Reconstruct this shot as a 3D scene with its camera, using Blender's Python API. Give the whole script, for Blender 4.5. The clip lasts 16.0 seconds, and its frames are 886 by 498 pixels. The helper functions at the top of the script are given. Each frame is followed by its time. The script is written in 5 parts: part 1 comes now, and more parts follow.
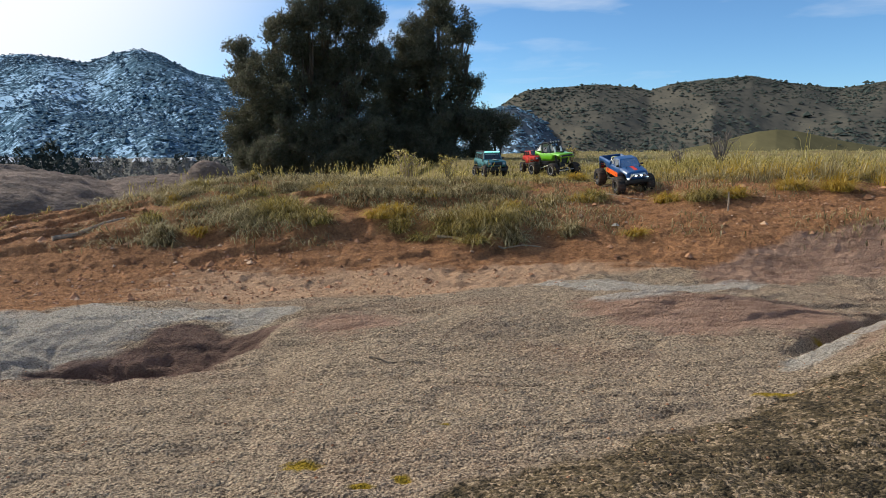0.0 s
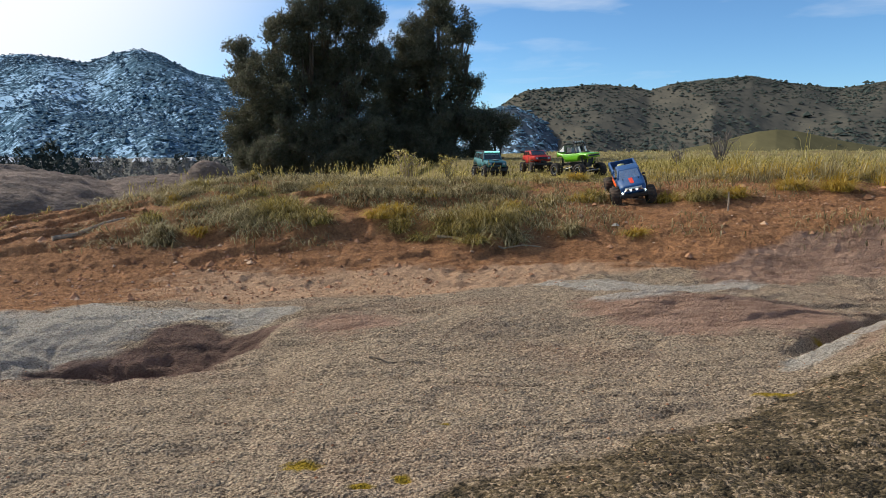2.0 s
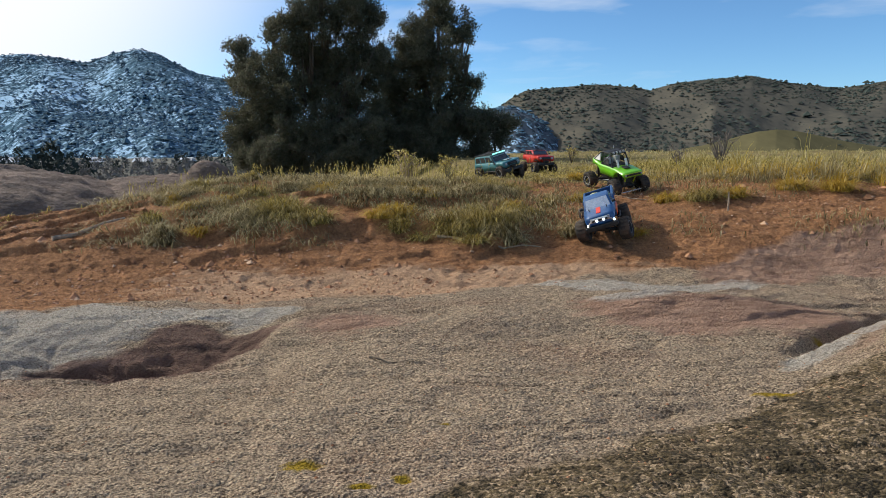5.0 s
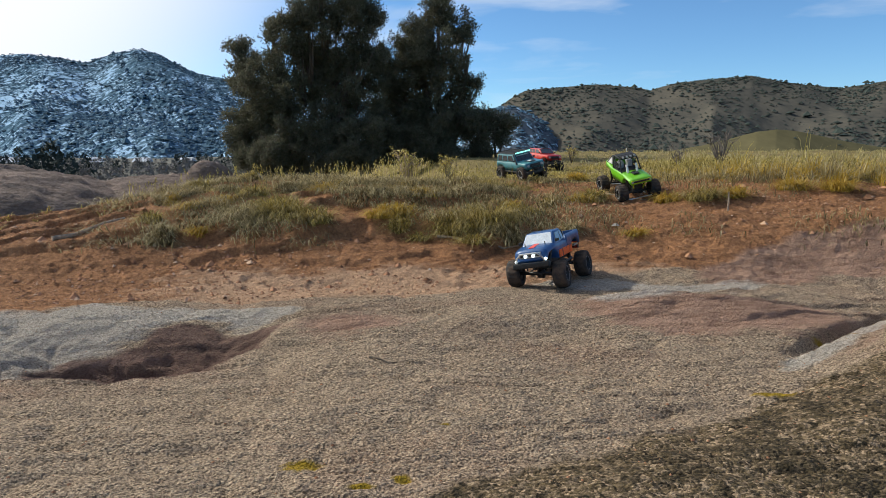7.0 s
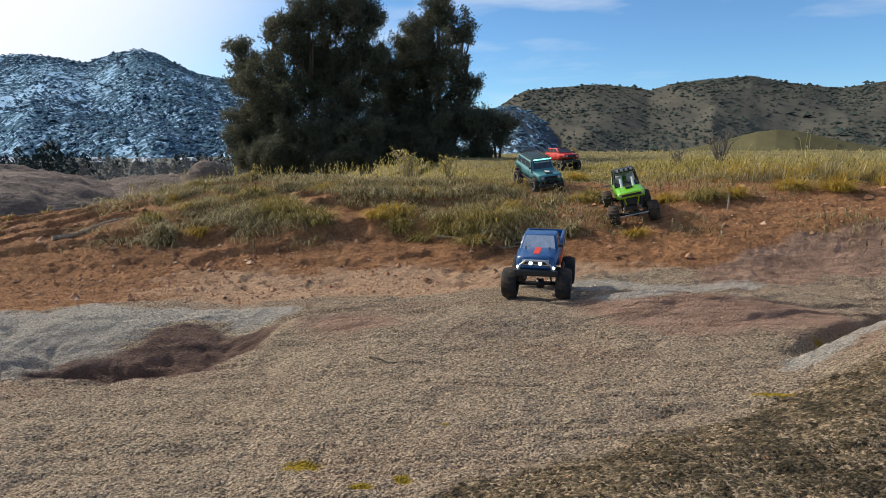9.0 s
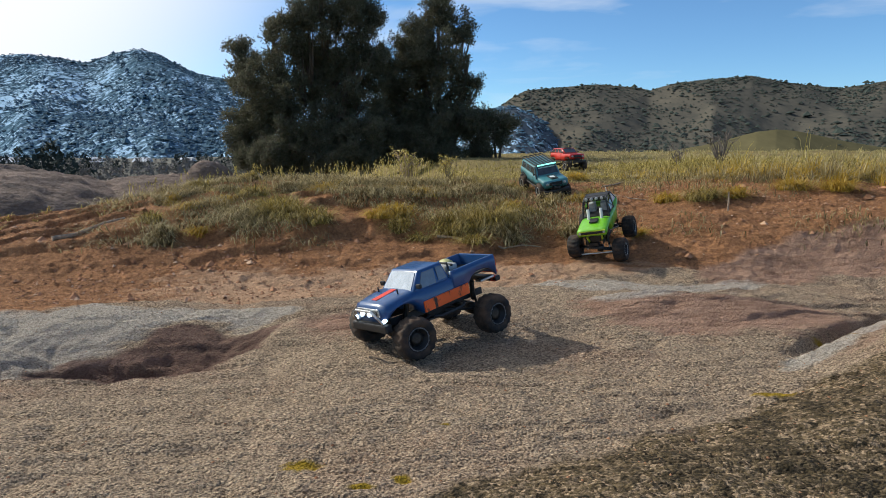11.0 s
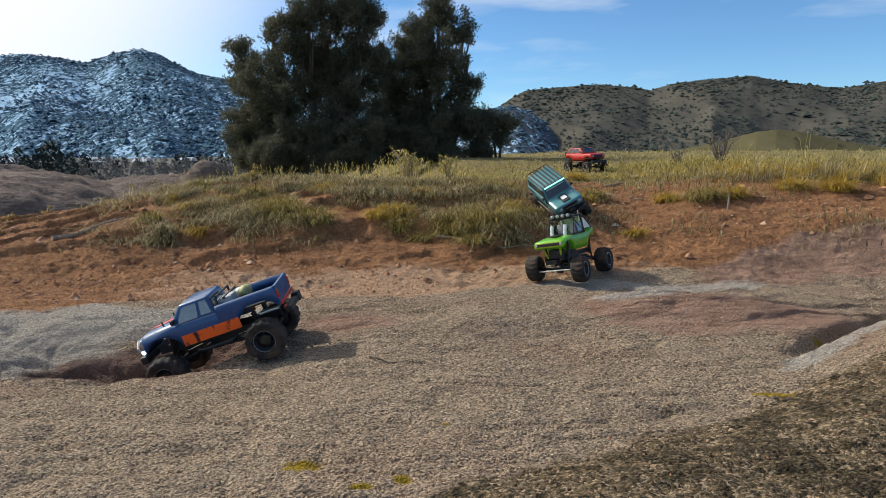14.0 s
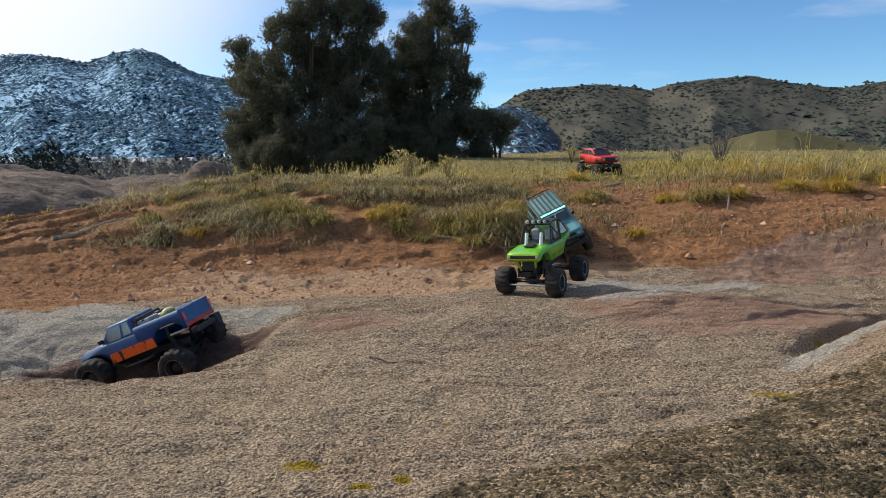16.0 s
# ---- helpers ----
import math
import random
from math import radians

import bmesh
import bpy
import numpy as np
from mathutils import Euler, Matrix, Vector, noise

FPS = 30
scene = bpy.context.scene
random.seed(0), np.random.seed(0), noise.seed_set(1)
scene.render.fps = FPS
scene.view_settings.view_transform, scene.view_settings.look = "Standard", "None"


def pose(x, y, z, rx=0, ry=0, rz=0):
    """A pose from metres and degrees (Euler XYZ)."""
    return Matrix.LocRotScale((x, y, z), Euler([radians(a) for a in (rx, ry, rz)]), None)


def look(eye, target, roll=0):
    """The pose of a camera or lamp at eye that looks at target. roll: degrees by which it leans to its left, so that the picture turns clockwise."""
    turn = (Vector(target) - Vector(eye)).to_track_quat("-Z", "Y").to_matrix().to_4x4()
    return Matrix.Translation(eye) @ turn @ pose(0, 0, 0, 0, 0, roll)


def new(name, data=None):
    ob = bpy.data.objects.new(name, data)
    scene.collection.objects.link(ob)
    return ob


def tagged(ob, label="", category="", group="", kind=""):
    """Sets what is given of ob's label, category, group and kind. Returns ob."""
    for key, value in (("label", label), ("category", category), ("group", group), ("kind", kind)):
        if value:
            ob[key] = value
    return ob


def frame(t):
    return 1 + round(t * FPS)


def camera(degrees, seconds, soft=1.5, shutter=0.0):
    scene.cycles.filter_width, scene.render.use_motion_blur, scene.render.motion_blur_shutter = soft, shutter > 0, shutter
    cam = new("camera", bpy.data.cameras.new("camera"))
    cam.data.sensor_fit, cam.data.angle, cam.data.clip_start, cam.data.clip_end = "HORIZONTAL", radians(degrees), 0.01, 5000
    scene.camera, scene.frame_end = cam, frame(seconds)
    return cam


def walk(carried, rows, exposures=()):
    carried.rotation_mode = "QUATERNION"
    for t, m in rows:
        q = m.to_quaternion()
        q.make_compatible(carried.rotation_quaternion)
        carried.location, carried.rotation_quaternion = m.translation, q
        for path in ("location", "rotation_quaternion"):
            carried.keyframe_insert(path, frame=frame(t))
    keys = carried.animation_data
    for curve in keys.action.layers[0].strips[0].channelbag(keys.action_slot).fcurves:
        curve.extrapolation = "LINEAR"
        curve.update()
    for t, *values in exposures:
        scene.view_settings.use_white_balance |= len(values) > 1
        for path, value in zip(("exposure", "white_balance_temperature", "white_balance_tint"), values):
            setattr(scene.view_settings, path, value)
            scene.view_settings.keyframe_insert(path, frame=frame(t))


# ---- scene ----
cam = camera(70, 16.0, soft=0.8)
walk(cam, [(0.0, pose(0, 0, 0.65, 80.57)), (16.0, pose(0, 0, 0.65, 80.57))])

# ---- light ----
SUN_AZ, SUN_EL = -66.0, 36.0     # degrees; azimuth from +y towards +x
world = bpy.data.worlds.new("sky")
scene.world = world
world.use_nodes = True
wn, wl = world.node_tree.nodes, world.node_tree.links
sky = wn.new("ShaderNodeTexSky")
sky.sky_type = "NISHITA"
sky.sun_disc = False
sky.sun_elevation = radians(SUN_EL)
sky.sun_rotation = radians(SUN_AZ)
sky.altitude = 1800
sky.air_density, sky.dust_density, sky.ozone_density = 1.0, 0.4, 4.0
geo = wn.new("ShaderNodeTexCoord")
dot = wn.new("ShaderNodeVectorMath")
dot.operation = "DOT_PRODUCT"
dot.inputs[1].default_value = (math.sin(radians(SUN_AZ)) * math.cos(radians(SUN_EL)), math.cos(radians(SUN_AZ)) * math.cos(radians(SUN_EL)), math.sin(radians(SUN_EL)))
wl.new(geo.outputs["Generated"], dot.inputs[0])
veil = wn.new("ShaderNodeMapRange")      # bright thin haze round the sun
veil.interpolation_type = "SMOOTHSTEP"
veil.inputs["From Min"].default_value, veil.inputs["From Max"].default_value = 0.52, 0.78
wl.new(dot.outputs["Value"], veil.inputs["Value"])
place = wn.new("ShaderNodeMapping")
place.inputs["Scale"].default_value = (2.0, 1.0, 11.0)
place.inputs["Rotation"].default_value = (0, radians(5), 0)
wl.new(geo.outputs["Generated"], place.inputs["Vector"])
cirrus = wn.new("ShaderNodeTexNoise")
cirrus.inputs["Scale"].default_value, cirrus.inputs["Detail"].default_value, cirrus.inputs["Distortion"].default_value = 1.7, 6, 0.4
wl.new(place.outputs["Vector"], cirrus.inputs["Vector"])
wisp = wn.new("ShaderNodeMapRange")
wisp.inputs["From Min"].default_value, wisp.inputs["From Max"].default_value, wisp.inputs["To Max"].default_value = 0.49, 0.84, 0.62
wl.new(cirrus.outputs["Fac"], wisp.inputs["Value"])
most = wn.new("ShaderNodeMath")
most.operation = "MAXIMUM"
wl.new(veil.outputs[0], most.inputs[0])
wl.new(wisp.outputs[0], most.inputs[1])
over = wn.new("ShaderNodeMix")
over.data_type = "RGBA"
over.inputs[7].default_value = (8.0, 8.2, 8.4, 1)
wl.new(most.outputs[0], over.inputs[0])
clear = wn.new("ShaderNodeVectorMath")      # deep mountain blue
clear.operation = "MULTIPLY"
clear.inputs[1].default_value = (0.80, 1.04, 1.15)
wl.new(sky.outputs[0], clear.inputs[0])
wl.new(clear.outputs[0], over.inputs[6])
wl.new(over.outputs[2], wn["Background"].inputs[0])
wn["Background"].inputs[1].default_value = 0.125
sun = new("sun", bpy.data.lights.new("sun", "SUN"))
sun.data.energy, sun.data.angle, sun.data.color = 4.3, radians(0.5), (1.0, 0.965, 0.85)
sd = Vector((math.sin(radians(SUN_AZ)) * math.cos(radians(SUN_EL)), math.cos(radians(SUN_AZ)) * math.cos(radians(SUN_EL)), math.sin(radians(SUN_EL))))
sun.matrix_world = look(sd * 20, (0, 0, 0))
scene.view_settings.exposure = 0.0


# ---- smooth noise and land forms ----
def lattice(ix, iy, seed):
    h = (ix.astype(np.int64) * 374761393 + iy.astype(np.int64) * 668265263 + seed * 974711) & 0xFFFFFFFF
    h = ((h ^ (h >> 13)) * 1274126177) & 0xFFFFFFFF
    return ((h ^ (h >> 16)) & 0xFFFF) / 65535.0 * 2 - 1


def vnoise(x, y, seed=0):
    ix, iy = np.floor(x), np.floor(y)
    fx, fy = x - ix, y - iy
    fx, fy = fx * fx * (3 - 2 * fx), fy * fy * (3 - 2 * fy)
    a, b = lattice(ix, iy, seed), lattice(ix + 1, iy, seed)
    c, d = lattice(ix, iy + 1, seed), lattice(ix + 1, iy + 1, seed)
    return (a + (b - a) * fx) * (1 - fy) + (c + (d - c) * fx) * fy


def fbm(x, y, octaves=4, seed=0):
    s, a = 0.0, 1.0
    for k in range(octaves):
        s = s + a * vnoise(x * 2 ** k + 17.3 * k, y * 2 ** k - 9.1 * k, seed + k)
        a *= 0.5
    return s


def ramp(v, lo, hi):
    t = np.clip((v - lo) / (hi - lo), 0, 1)
    return t * t * (3 - 2 * t)


# bank across the place: foot line, rim line and rim height against x
BX = [-4.5, -3.3, -2.7, -2.05, -1.5, 0.0, 1.2, 2.0, 3.3, 4.5]
FOOT = [2.90, 2.95, 3.00, 3.10, 3.15, 3.15, 3.15, 3.05, 2.90, 2.80]
RIM = [4.8, 4.8, 4.9, 5.0, 5.0, 5.05, 5.05, 4.9, 4.7, 4.6]
RIMZ = [0.00, 0.07, 0.17, 0.31, 0.375, 0.385, 0.385, 0.40, 0.43, 0.45]


def profile(x, ys):
    return np.interp(x, BX, ys)


def land(x, y, fine=True):
    """Height of the ground and the share of each cover: dirt, pale rock, red hollow, dark lichen."""
    x, y = np.asarray(x, float), np.asarray(y, float)
    xs = x + 0.08 * vnoise(x * 1.3, y * 1.3, 5)
    foot, rim, top = profile(xs, FOOT), profile(xs, RIM), profile(xs, RIMZ)
    wob = 0.06 * fbm(x * 1.1, y * 1.1, 3, 11)
    t = (y + wob - foot) / (rim - foot)
    bank = top * sum(np.interp(t + k, [0.0, 0.19, 0.35, 0.62, 1.0], [0.0, 0.20, 0.53, 0.80, 1.0]) for k in (-0.06, -0.03, 0.0, 0.03, 0.06)) / 5
    z = -0.025 * ramp(y, 2.4, 3.0) + bank
    # hollow beside the dome, behind the near lip
    edge = (xs + 0.80) - 0.55 * (y - 1.70)
    hollow = ramp(-edge, -0.02, 0.30) * ramp(y, 1.75, 1.93) * (1 - ramp(y, 1.98, 2.46))
    z = z - 0.215 * hollow - 0.030 * ramp(-x, 0.20, 0.60) * ramp(y, 1.35, 1.75) * (1 - ramp(y, 2.05, 2.35))
    z = z + 0.008 * np.exp(-((edge - 0.07) / 0.09) ** 2) * ramp(y, 1.66, 1.85) * (1 - ramp(y, 2.5, 2.75))
    # near slab falling from the lip, the dome, the pale boulder and the cleft by the near rock
    z = z + 0.008 * np.exp(-((x + 0.1) / 0.7) ** 2 - ((y - 2.15) / 0.45) ** 2)
    z = z + 0.046 * np.exp(-((x - 0.98) / 0.36) ** 4 - ((y - 2.44) / 0.19) ** 4) + 0.03 * np.exp(-((x - 0.15) / 0.25) ** 2 - ((y - 2.25) / 0.12) ** 2)
    side = (y - 1.95) - 0.75 * (x - 1.15)
    z = z + 0.13 * ramp(-side, -0.01, 0.45) * ramp(x, 0.55, 1.7) - 0.045 * np.exp(-(side / 0.035) ** 2) * ramp(x, 1.0, 1.25)
    near = x - 0.02 - 1.9 * (y - 1.1)
    z = z + 0.05 * ramp(near, -0.05, 0.6) * (1 - ramp(y, 1.8, 2.4))
    far = ramp(y, 5.2, 8.0)
    z = z + far * (0.0 + 0.05 * vnoise(x * 0.3, y * 0.3, 21)) + 0.02 * fbm(x * 0.9, y * 0.9, 3, 31)
    # worn wheel tracks down the bank
    z = z - 0.045 * np.exp(-((x - 1.06) / 0.16) ** 2 - ((y - 3.85) / 0.30) ** 2) - 0.045 * np.exp(-((x - 0.64) / 0.13) ** 2 - ((y - 3.85) / 0.40) ** 2)
    # valley beyond the meadow, lower on the side of the town
    low = ramp(-x - np.interp(y, [5, 14, 40], [0.25, 0.7, 8.2]) + 0.9, 0.0, 1.0 + 0.06 * y)
    drop = ramp(y, 18.0, 60.0) * 2.0 + ramp(y, 60, 500) * 14 + low * (ramp(y, 4.6, 9) * 0.45 + 0.06 * np.clip(y - 8, 0, 150) * (1 - ramp(y, 150, 420)))
    z = z - drop
    if fine:
        rock = 1 - ramp(y - foot, -0.5, 0.0)
        z = z + 0.006 * fbm(x * 7, y * 9, 4, 41) + rock * (0.0025 * vnoise(x * 22, y * 46, 51) + 0.0028 * vnoise(x * 60, y * 100, 52))
        f = (y * 5.5 + 1.1 * fbm(x * 1.2, y * 1.4, 3, 45)) % 1.0
        shelf = 0.15 + ramp(x, 0.45, 0.9) * ramp(y, 2.1, 2.3) + ramp(y, 2.45, 2.6) * (1 - ramp(x, -0.2, 0.2))
        z = z + 0.018 * fbm(x * 5 + 2 * y, y * 26, 3, 47) * ramp(-((x + 0.80) - 0.55 * (y - 1.70)), 0.0, 0.15) * ramp(y, 1.95, 2.05) * (1 - ramp(y, 2.2, 2.4))
        z = z + rock * 0.011 * shelf * (ramp(f, 0.90, 1.0) - f)
        z = z - rock * 0.012 * (1 - np.abs(vnoise(x * 2.1 + 0.3 * y, y * 9.0, 55))) ** 6 - rock * 0.008 * (1 - np.abs(vnoise(x * 5 - y, y * 17.0, 57))) ** 5
        z = z + (1 - rock) * (1 - ramp(y, 4.5, 6)) * (0.016 * fbm(x * 3.0 + 1.5 * y, y * 8, 4, 61) + 0.007 * vnoise(x * 26, y * 40, 71) + 0.005 * vnoise(x * 60, y * 70, 73))
        # washed-out ledges slanting up the bank, away from the wheel tracks
        g = (y * 3.4 - x * 0.9 + 0.55 * fbm(x * 1.5, y * 1.2, 4, 63)) % 1.0
        z = z + 0.055 * (ramp(g, 0.0, 0.16) - g) * ramp(y - foot, 0.10, 0.40) * (1 - ramp(y, 4.6, 5.0)) * (1 - 0.9 * ramp(x, 0.30, 0.60))
    return z


def ground_z(x, y):
    return float(land(np.array([x]), np.array([y]))[0])


# ---- materials ----
def material(name):
    m = bpy.data.materials.new(name)
    m.use_nodes = True
    return m, m.node_tree.nodes, m.node_tree.links, m.node_tree.nodes["Principled BSDF"]


def tint(n, l, fac, lo, hi, a=0.3, b=0.7):
    """A colour that runs from lo to hi with the value fac."""
    r = n.new("ShaderNodeValToRGB")
    r.color_ramp.elements[0].position, r.color_ramp.elements[1].position = a, b
    r.color_ramp.elements[0].color, r.color_ramp.elements[1].color = (*lo, 1), (*hi, 1)
    l.new(fac, r.inputs["Fac"])
    return r.outputs["Color"]


def grain(n, l, scale, detail=5, stretch=(1, 1, 1), rough=0.6, space="Object"):
    tc, mp, t = n.new("ShaderNodeTexCoord"), n.new("ShaderNodeMapping"), n.new("ShaderNodeTexNoise")
    mp.inputs["Scale"].default_value = stretch
    t.inputs["Scale"].default_value, t.inputs["Detail"].default_value, t.inputs["Roughness"].default_value = scale, detail, rough
    l.new(tc.outputs[space], mp.inputs["Vector"])
    l.new(mp.outputs["Vector"], t.inputs["Vector"])
    return t.outputs["Fac"]


def blend(n, l, fac, a, b):
    x = n.new("ShaderNodeMix")
    x.data_type = "RGBA"
    for socket, v in ((x.inputs[0], fac), (x.inputs[6], a), (x.inputs[7], b)):
        if isinstance(v, tuple):
            socket.default_value = (*v, 1)
        elif isinstance(v, (int, float)):
            socket.default_value = v
        else:
            l.new(v, socket)
    return x.outputs[2]


def calc(n, l, op, a, b=0.0, clamp=False):
    x = n.new("ShaderNodeMath")
    x.operation, x.use_clamp = op, clamp
    for socket, v in ((x.inputs[0], a), (x.inputs[1], b)):
        if isinstance(v, (int, float)):
            socket.default_value = v
        else:
            l.new(v, socket)
    return x.outputs[0]


def relief(n, l, b, height, distance, strength=1.0, below=None):
    u = n.new("ShaderNodeBump")
    u.inputs["Strength"].default_value, u.inputs["Distance"].default_value = strength, distance
    l.new(height, u.inputs["Height"])
    if below is not None:
        l.new(below, u.inputs["Normal"])
    l.new(u.outputs["Normal"], b.inputs["Normal"])
    return u.outputs["Normal"]


def plain(name, color, rough=0.6, metal=0.0, vary=0.25, size=40.0, bump=0.0, coat=0.0):
    m, n, l, b = material(name)
    g = grain(n, l, size)
    l.new(tint(n, l, g, [c * (1 - vary) for c in color], [min(1, c * (1 + vary)) for c in color]), b.inputs["Base Color"])
    b.inputs["Roughness"].default_value, b.inputs["Metallic"].default_value = rough, metal
    b.inputs["Coat Weight"].default_value, b.inputs["Coat Roughness"].default_value = coat, 0.12
    if bump:
        relief(n, l, b, g, 0.01, bump)
    return m


def mask(n, name):
    a = n.new("ShaderNodeAttribute")
    a.attribute_name = name
    return a.outputs["Fac"]


def soft_edge(n, l, m, g, width=0.5):
    """A mask whose edge is frayed by the grain g."""
    v = calc(n, l, "ADD", m, calc(n, l, "MULTIPLY", calc(n, l, "SUBTRACT", g, 0.5), width * 2))
    r = n.new("ShaderNodeMapRange")
    r.inputs["From Min"].default_value, r.inputs["From Max"].default_value = 0.35, 0.65
    l.new(v, r.inputs["Value"])
    return r.outputs["Result"]


def cells(n, l, scale, stretch=(1, 1, 1)):
    """Rounded grains: height of each and a value of its own."""
    tc, mp, v = n.new("ShaderNodeTexCoord"), n.new("ShaderNodeMapping"), n.new("ShaderNodeTexVoronoi")
    mp.inputs["Scale"].default_value = stretch
    v.inputs["Scale"].default_value, v.inputs["Randomness"].default_value = scale, 1.0
    l.new(tc.outputs["Object"], mp.inputs["Vector"])
    l.new(mp.outputs["Vector"], v.inputs["Vector"])
    own = n.new("ShaderNodeSeparateColor")
    l.new(v.outputs["Color"], own.inputs[0])
    return calc(n, l, "SUBTRACT", 1.0, v.outputs["Distance"]), own.outputs[0]


def earth_material():
    m, n, l, b = material("earth")
    bead, own = cells(n, l, 185, (0.75, 1, 1))
    knob = grain(n, l, 190, 2, (0.8, 1.1, 1), 0.6)
    fine = calc(n, l, "ADD", calc(n, l, "MULTIPLY", grain(n, l, 190, 4, (0.8, 1, 1), 0.7), 0.6), calc(n, l, "MULTIPLY", grain(n, l, 62, 4, (0.7, 1, 1), 0.7), 0.4))
    streak = grain(n, l, 9, 7, (0.35, 1.6, 1), 0.68)
    blotch = grain(n, l, 2.3, 4, (0.6, 1, 1), 0.6)
    clod = grain(n, l, 55, 5, (1, 1, 1), 0.65)
    # grain height joins its tone, so gaps between grains are shaded in colour
    rock = blend(n, l, 0.42, tint(n, l, calc(n, l, "ADD", calc(n, l, "MULTIPLY", own, 0.55), calc(n, l, "MULTIPLY", bead, 0.35)), ROCK_LO, ROCK_HI, 0.15, 0.85), tint(n, l, streak, (0.14, 0.082, 0.052), (0.64, 0.46, 0.315), 0.3, 0.72))
    rock = blend(n, l, calc(n, l, "MULTIPLY", blotch, 0.6), rock, tint(n, l, fine, (0.24, 0.18, 0.13), (0.58, 0.46, 0.34), 0.35, 0.65))
    pink = tint(n, l, streak, (0.20, 0.095, 0.060), (0.50, 0.29, 0.195), 0.32, 0.68)
    rock = blend(n, l, calc(n, l, "MULTIPLY", tint(n, l, grain(n, l, 1.5, 5, (0.55, 1, 1), 0.6), (0, 0, 0), (1, 1, 1), 0.50, 0.62), 0.4), rock, pink)
    # crevice streaks, dark in the colour alone
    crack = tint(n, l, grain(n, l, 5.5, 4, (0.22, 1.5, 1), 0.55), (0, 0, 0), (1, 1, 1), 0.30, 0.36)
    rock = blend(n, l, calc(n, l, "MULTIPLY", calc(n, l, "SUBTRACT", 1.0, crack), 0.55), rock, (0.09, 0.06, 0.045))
    # shade in knob hollows and highlights on knob tops, put into the colour
    pit_shade = tint(n, l, knob, (1, 1, 1), (0, 0, 0), 0.37, 0.48)
    rock = blend(n, l, calc(n, l, "MULTIPLY", pit_shade, 0.68), rock, (0.085, 0.060, 0.042))
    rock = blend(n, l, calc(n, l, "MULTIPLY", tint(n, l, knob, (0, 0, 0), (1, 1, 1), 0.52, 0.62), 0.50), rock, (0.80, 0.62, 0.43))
    rust = tint(n, l, streak, (0.20, 0.095, 0.062), (0.54, 0.325, 0.235), 0.32, 0.68)
    rock = blend(n, l, calc(n, l, "MULTIPLY", soft_edge(n, l, mask(n, "rust"), streak, 0.6), 0.75), rock, rust)
    pale = tint(n, l, fine, (0.34, 0.30, 0.255), (0.74, 0.68, 0.60), 0.35, 0.65)
    rock = blend(n, l, calc(n, l, "MULTIPLY", soft_edge(n, l, mask(n, "pale"), streak, 0.6), 0.72), rock, blend(n, l, calc(n, l, "MULTIPLY", pit_shade, 0.45), pale, (0.16, 0.13, 0.10)))
    stain = tint(n, l, streak, (0.085, 0.045, 0.038), (0.25, 0.145, 0.115), 0.35, 0.65)
    rock = blend(n, l, calc(n, l, "MULTIPLY", soft_edge(n, l, mask(n, "stain"), streak, 0.5), 0.85), rock, stain)
    dark = tint(n, l, clod, (0.036, 0.028, 0.016), (0.26, 0.185, 0.10), 0.40, 0.62)
    dark = blend(n, l, tint(n, l, grain(n, l, 70, 5, (1, 1, 1), 0.7), (0, 0, 0), (1, 1, 1), 0.46, 0.56), dark, tint(n, l, own, (0.09, 0.064, 0.038), (0.58, 0.42, 0.27), 0.1, 0.9))
    dark = blend(n, l, calc(n, l, "MULTIPLY", tint(n, l, grain(n, l, 9, 4), (0, 0, 0), (1, 1, 1), 0.48, 0.60), 0.75), dark, tint(n, l, own, (0.018, 0.015, 0.009), (0.10, 0.075, 0.04), 0.2, 0.9))
    rock = blend(n, l, soft_edge(n, l, mask(n, "lichen"), grain(n, l, 14, 6), 0.7), rock, dark)
    rock = blend(n, l, soft_edge(n, l, mask(n, "yellow"), grain(n, l, 60, 5), 0.35), rock, tint(n, l, fine, (0.20, 0.12, 0.01), (0.50, 0.34, 0.03)))
    dirt = blend(n, l, 0.5, tint(n, l, clod, DIRT_LO, DIRT_HI, 0.32, 0.68), tint(n, l, streak, (0.14, 0.062, 0.031), (0.58, 0.290, 0.140), 0.3, 0.7))
    dusty = tint(n, l, fine, (0.36, 0.21, 0.125), (0.76, 0.49, 0.31), 0.35, 0.65)
    dirt = blend(n, l, soft_edge(n, l, mask(n, "dust"), streak, 0.6), dirt, dusty)
    turf = tint(n, l, clod, (0.11, 0.085, 0.035), (0.34, 0.26, 0.10), 0.35, 0.65)
    turf = blend(n, l, tint(n, l, grain(n, l, 0.7, 5), (0, 0, 0), (1, 1, 1), 0.4, 0.6), turf, tint(n, l, clod, (0.16, 0.12, 0.05), (0.40, 0.31, 0.12)))
    dirt = blend(n, l, soft_edge(n, l, mask(n, "turf"), grain(n, l, 8, 6), 0.7), dirt, turf)
    vale = tint(n, l, grain(n, l, 0.06, 6), (0.07, 0.075, 0.07), (0.17, 0.155, 0.12), 0.35, 0.65)
    dirt = blend(n, l, mask(n, "vale"), dirt, vale)
    l.new(blend(n, l, soft_edge(n, l, mask(n, "dirt"), streak, 0.35), rock, dirt), b.inputs["Base Color"])
    b.inputs["Roughness"].default_value = 0.95
    b.inputs["Specular IOR Level"].default_value = 0.2
    big = relief(n, l, b, grain(n, l, 26, 7, (0.5, 1.2, 1), 0.7), 0.03, 1.0)
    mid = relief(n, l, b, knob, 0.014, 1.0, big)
    relief(n, l, b, bead, 0.006, 0.8, mid)
    return m


ROCK_LO, ROCK_HI = (0.085, 0.057, 0.036), (0.84, 0.615, 0.410)
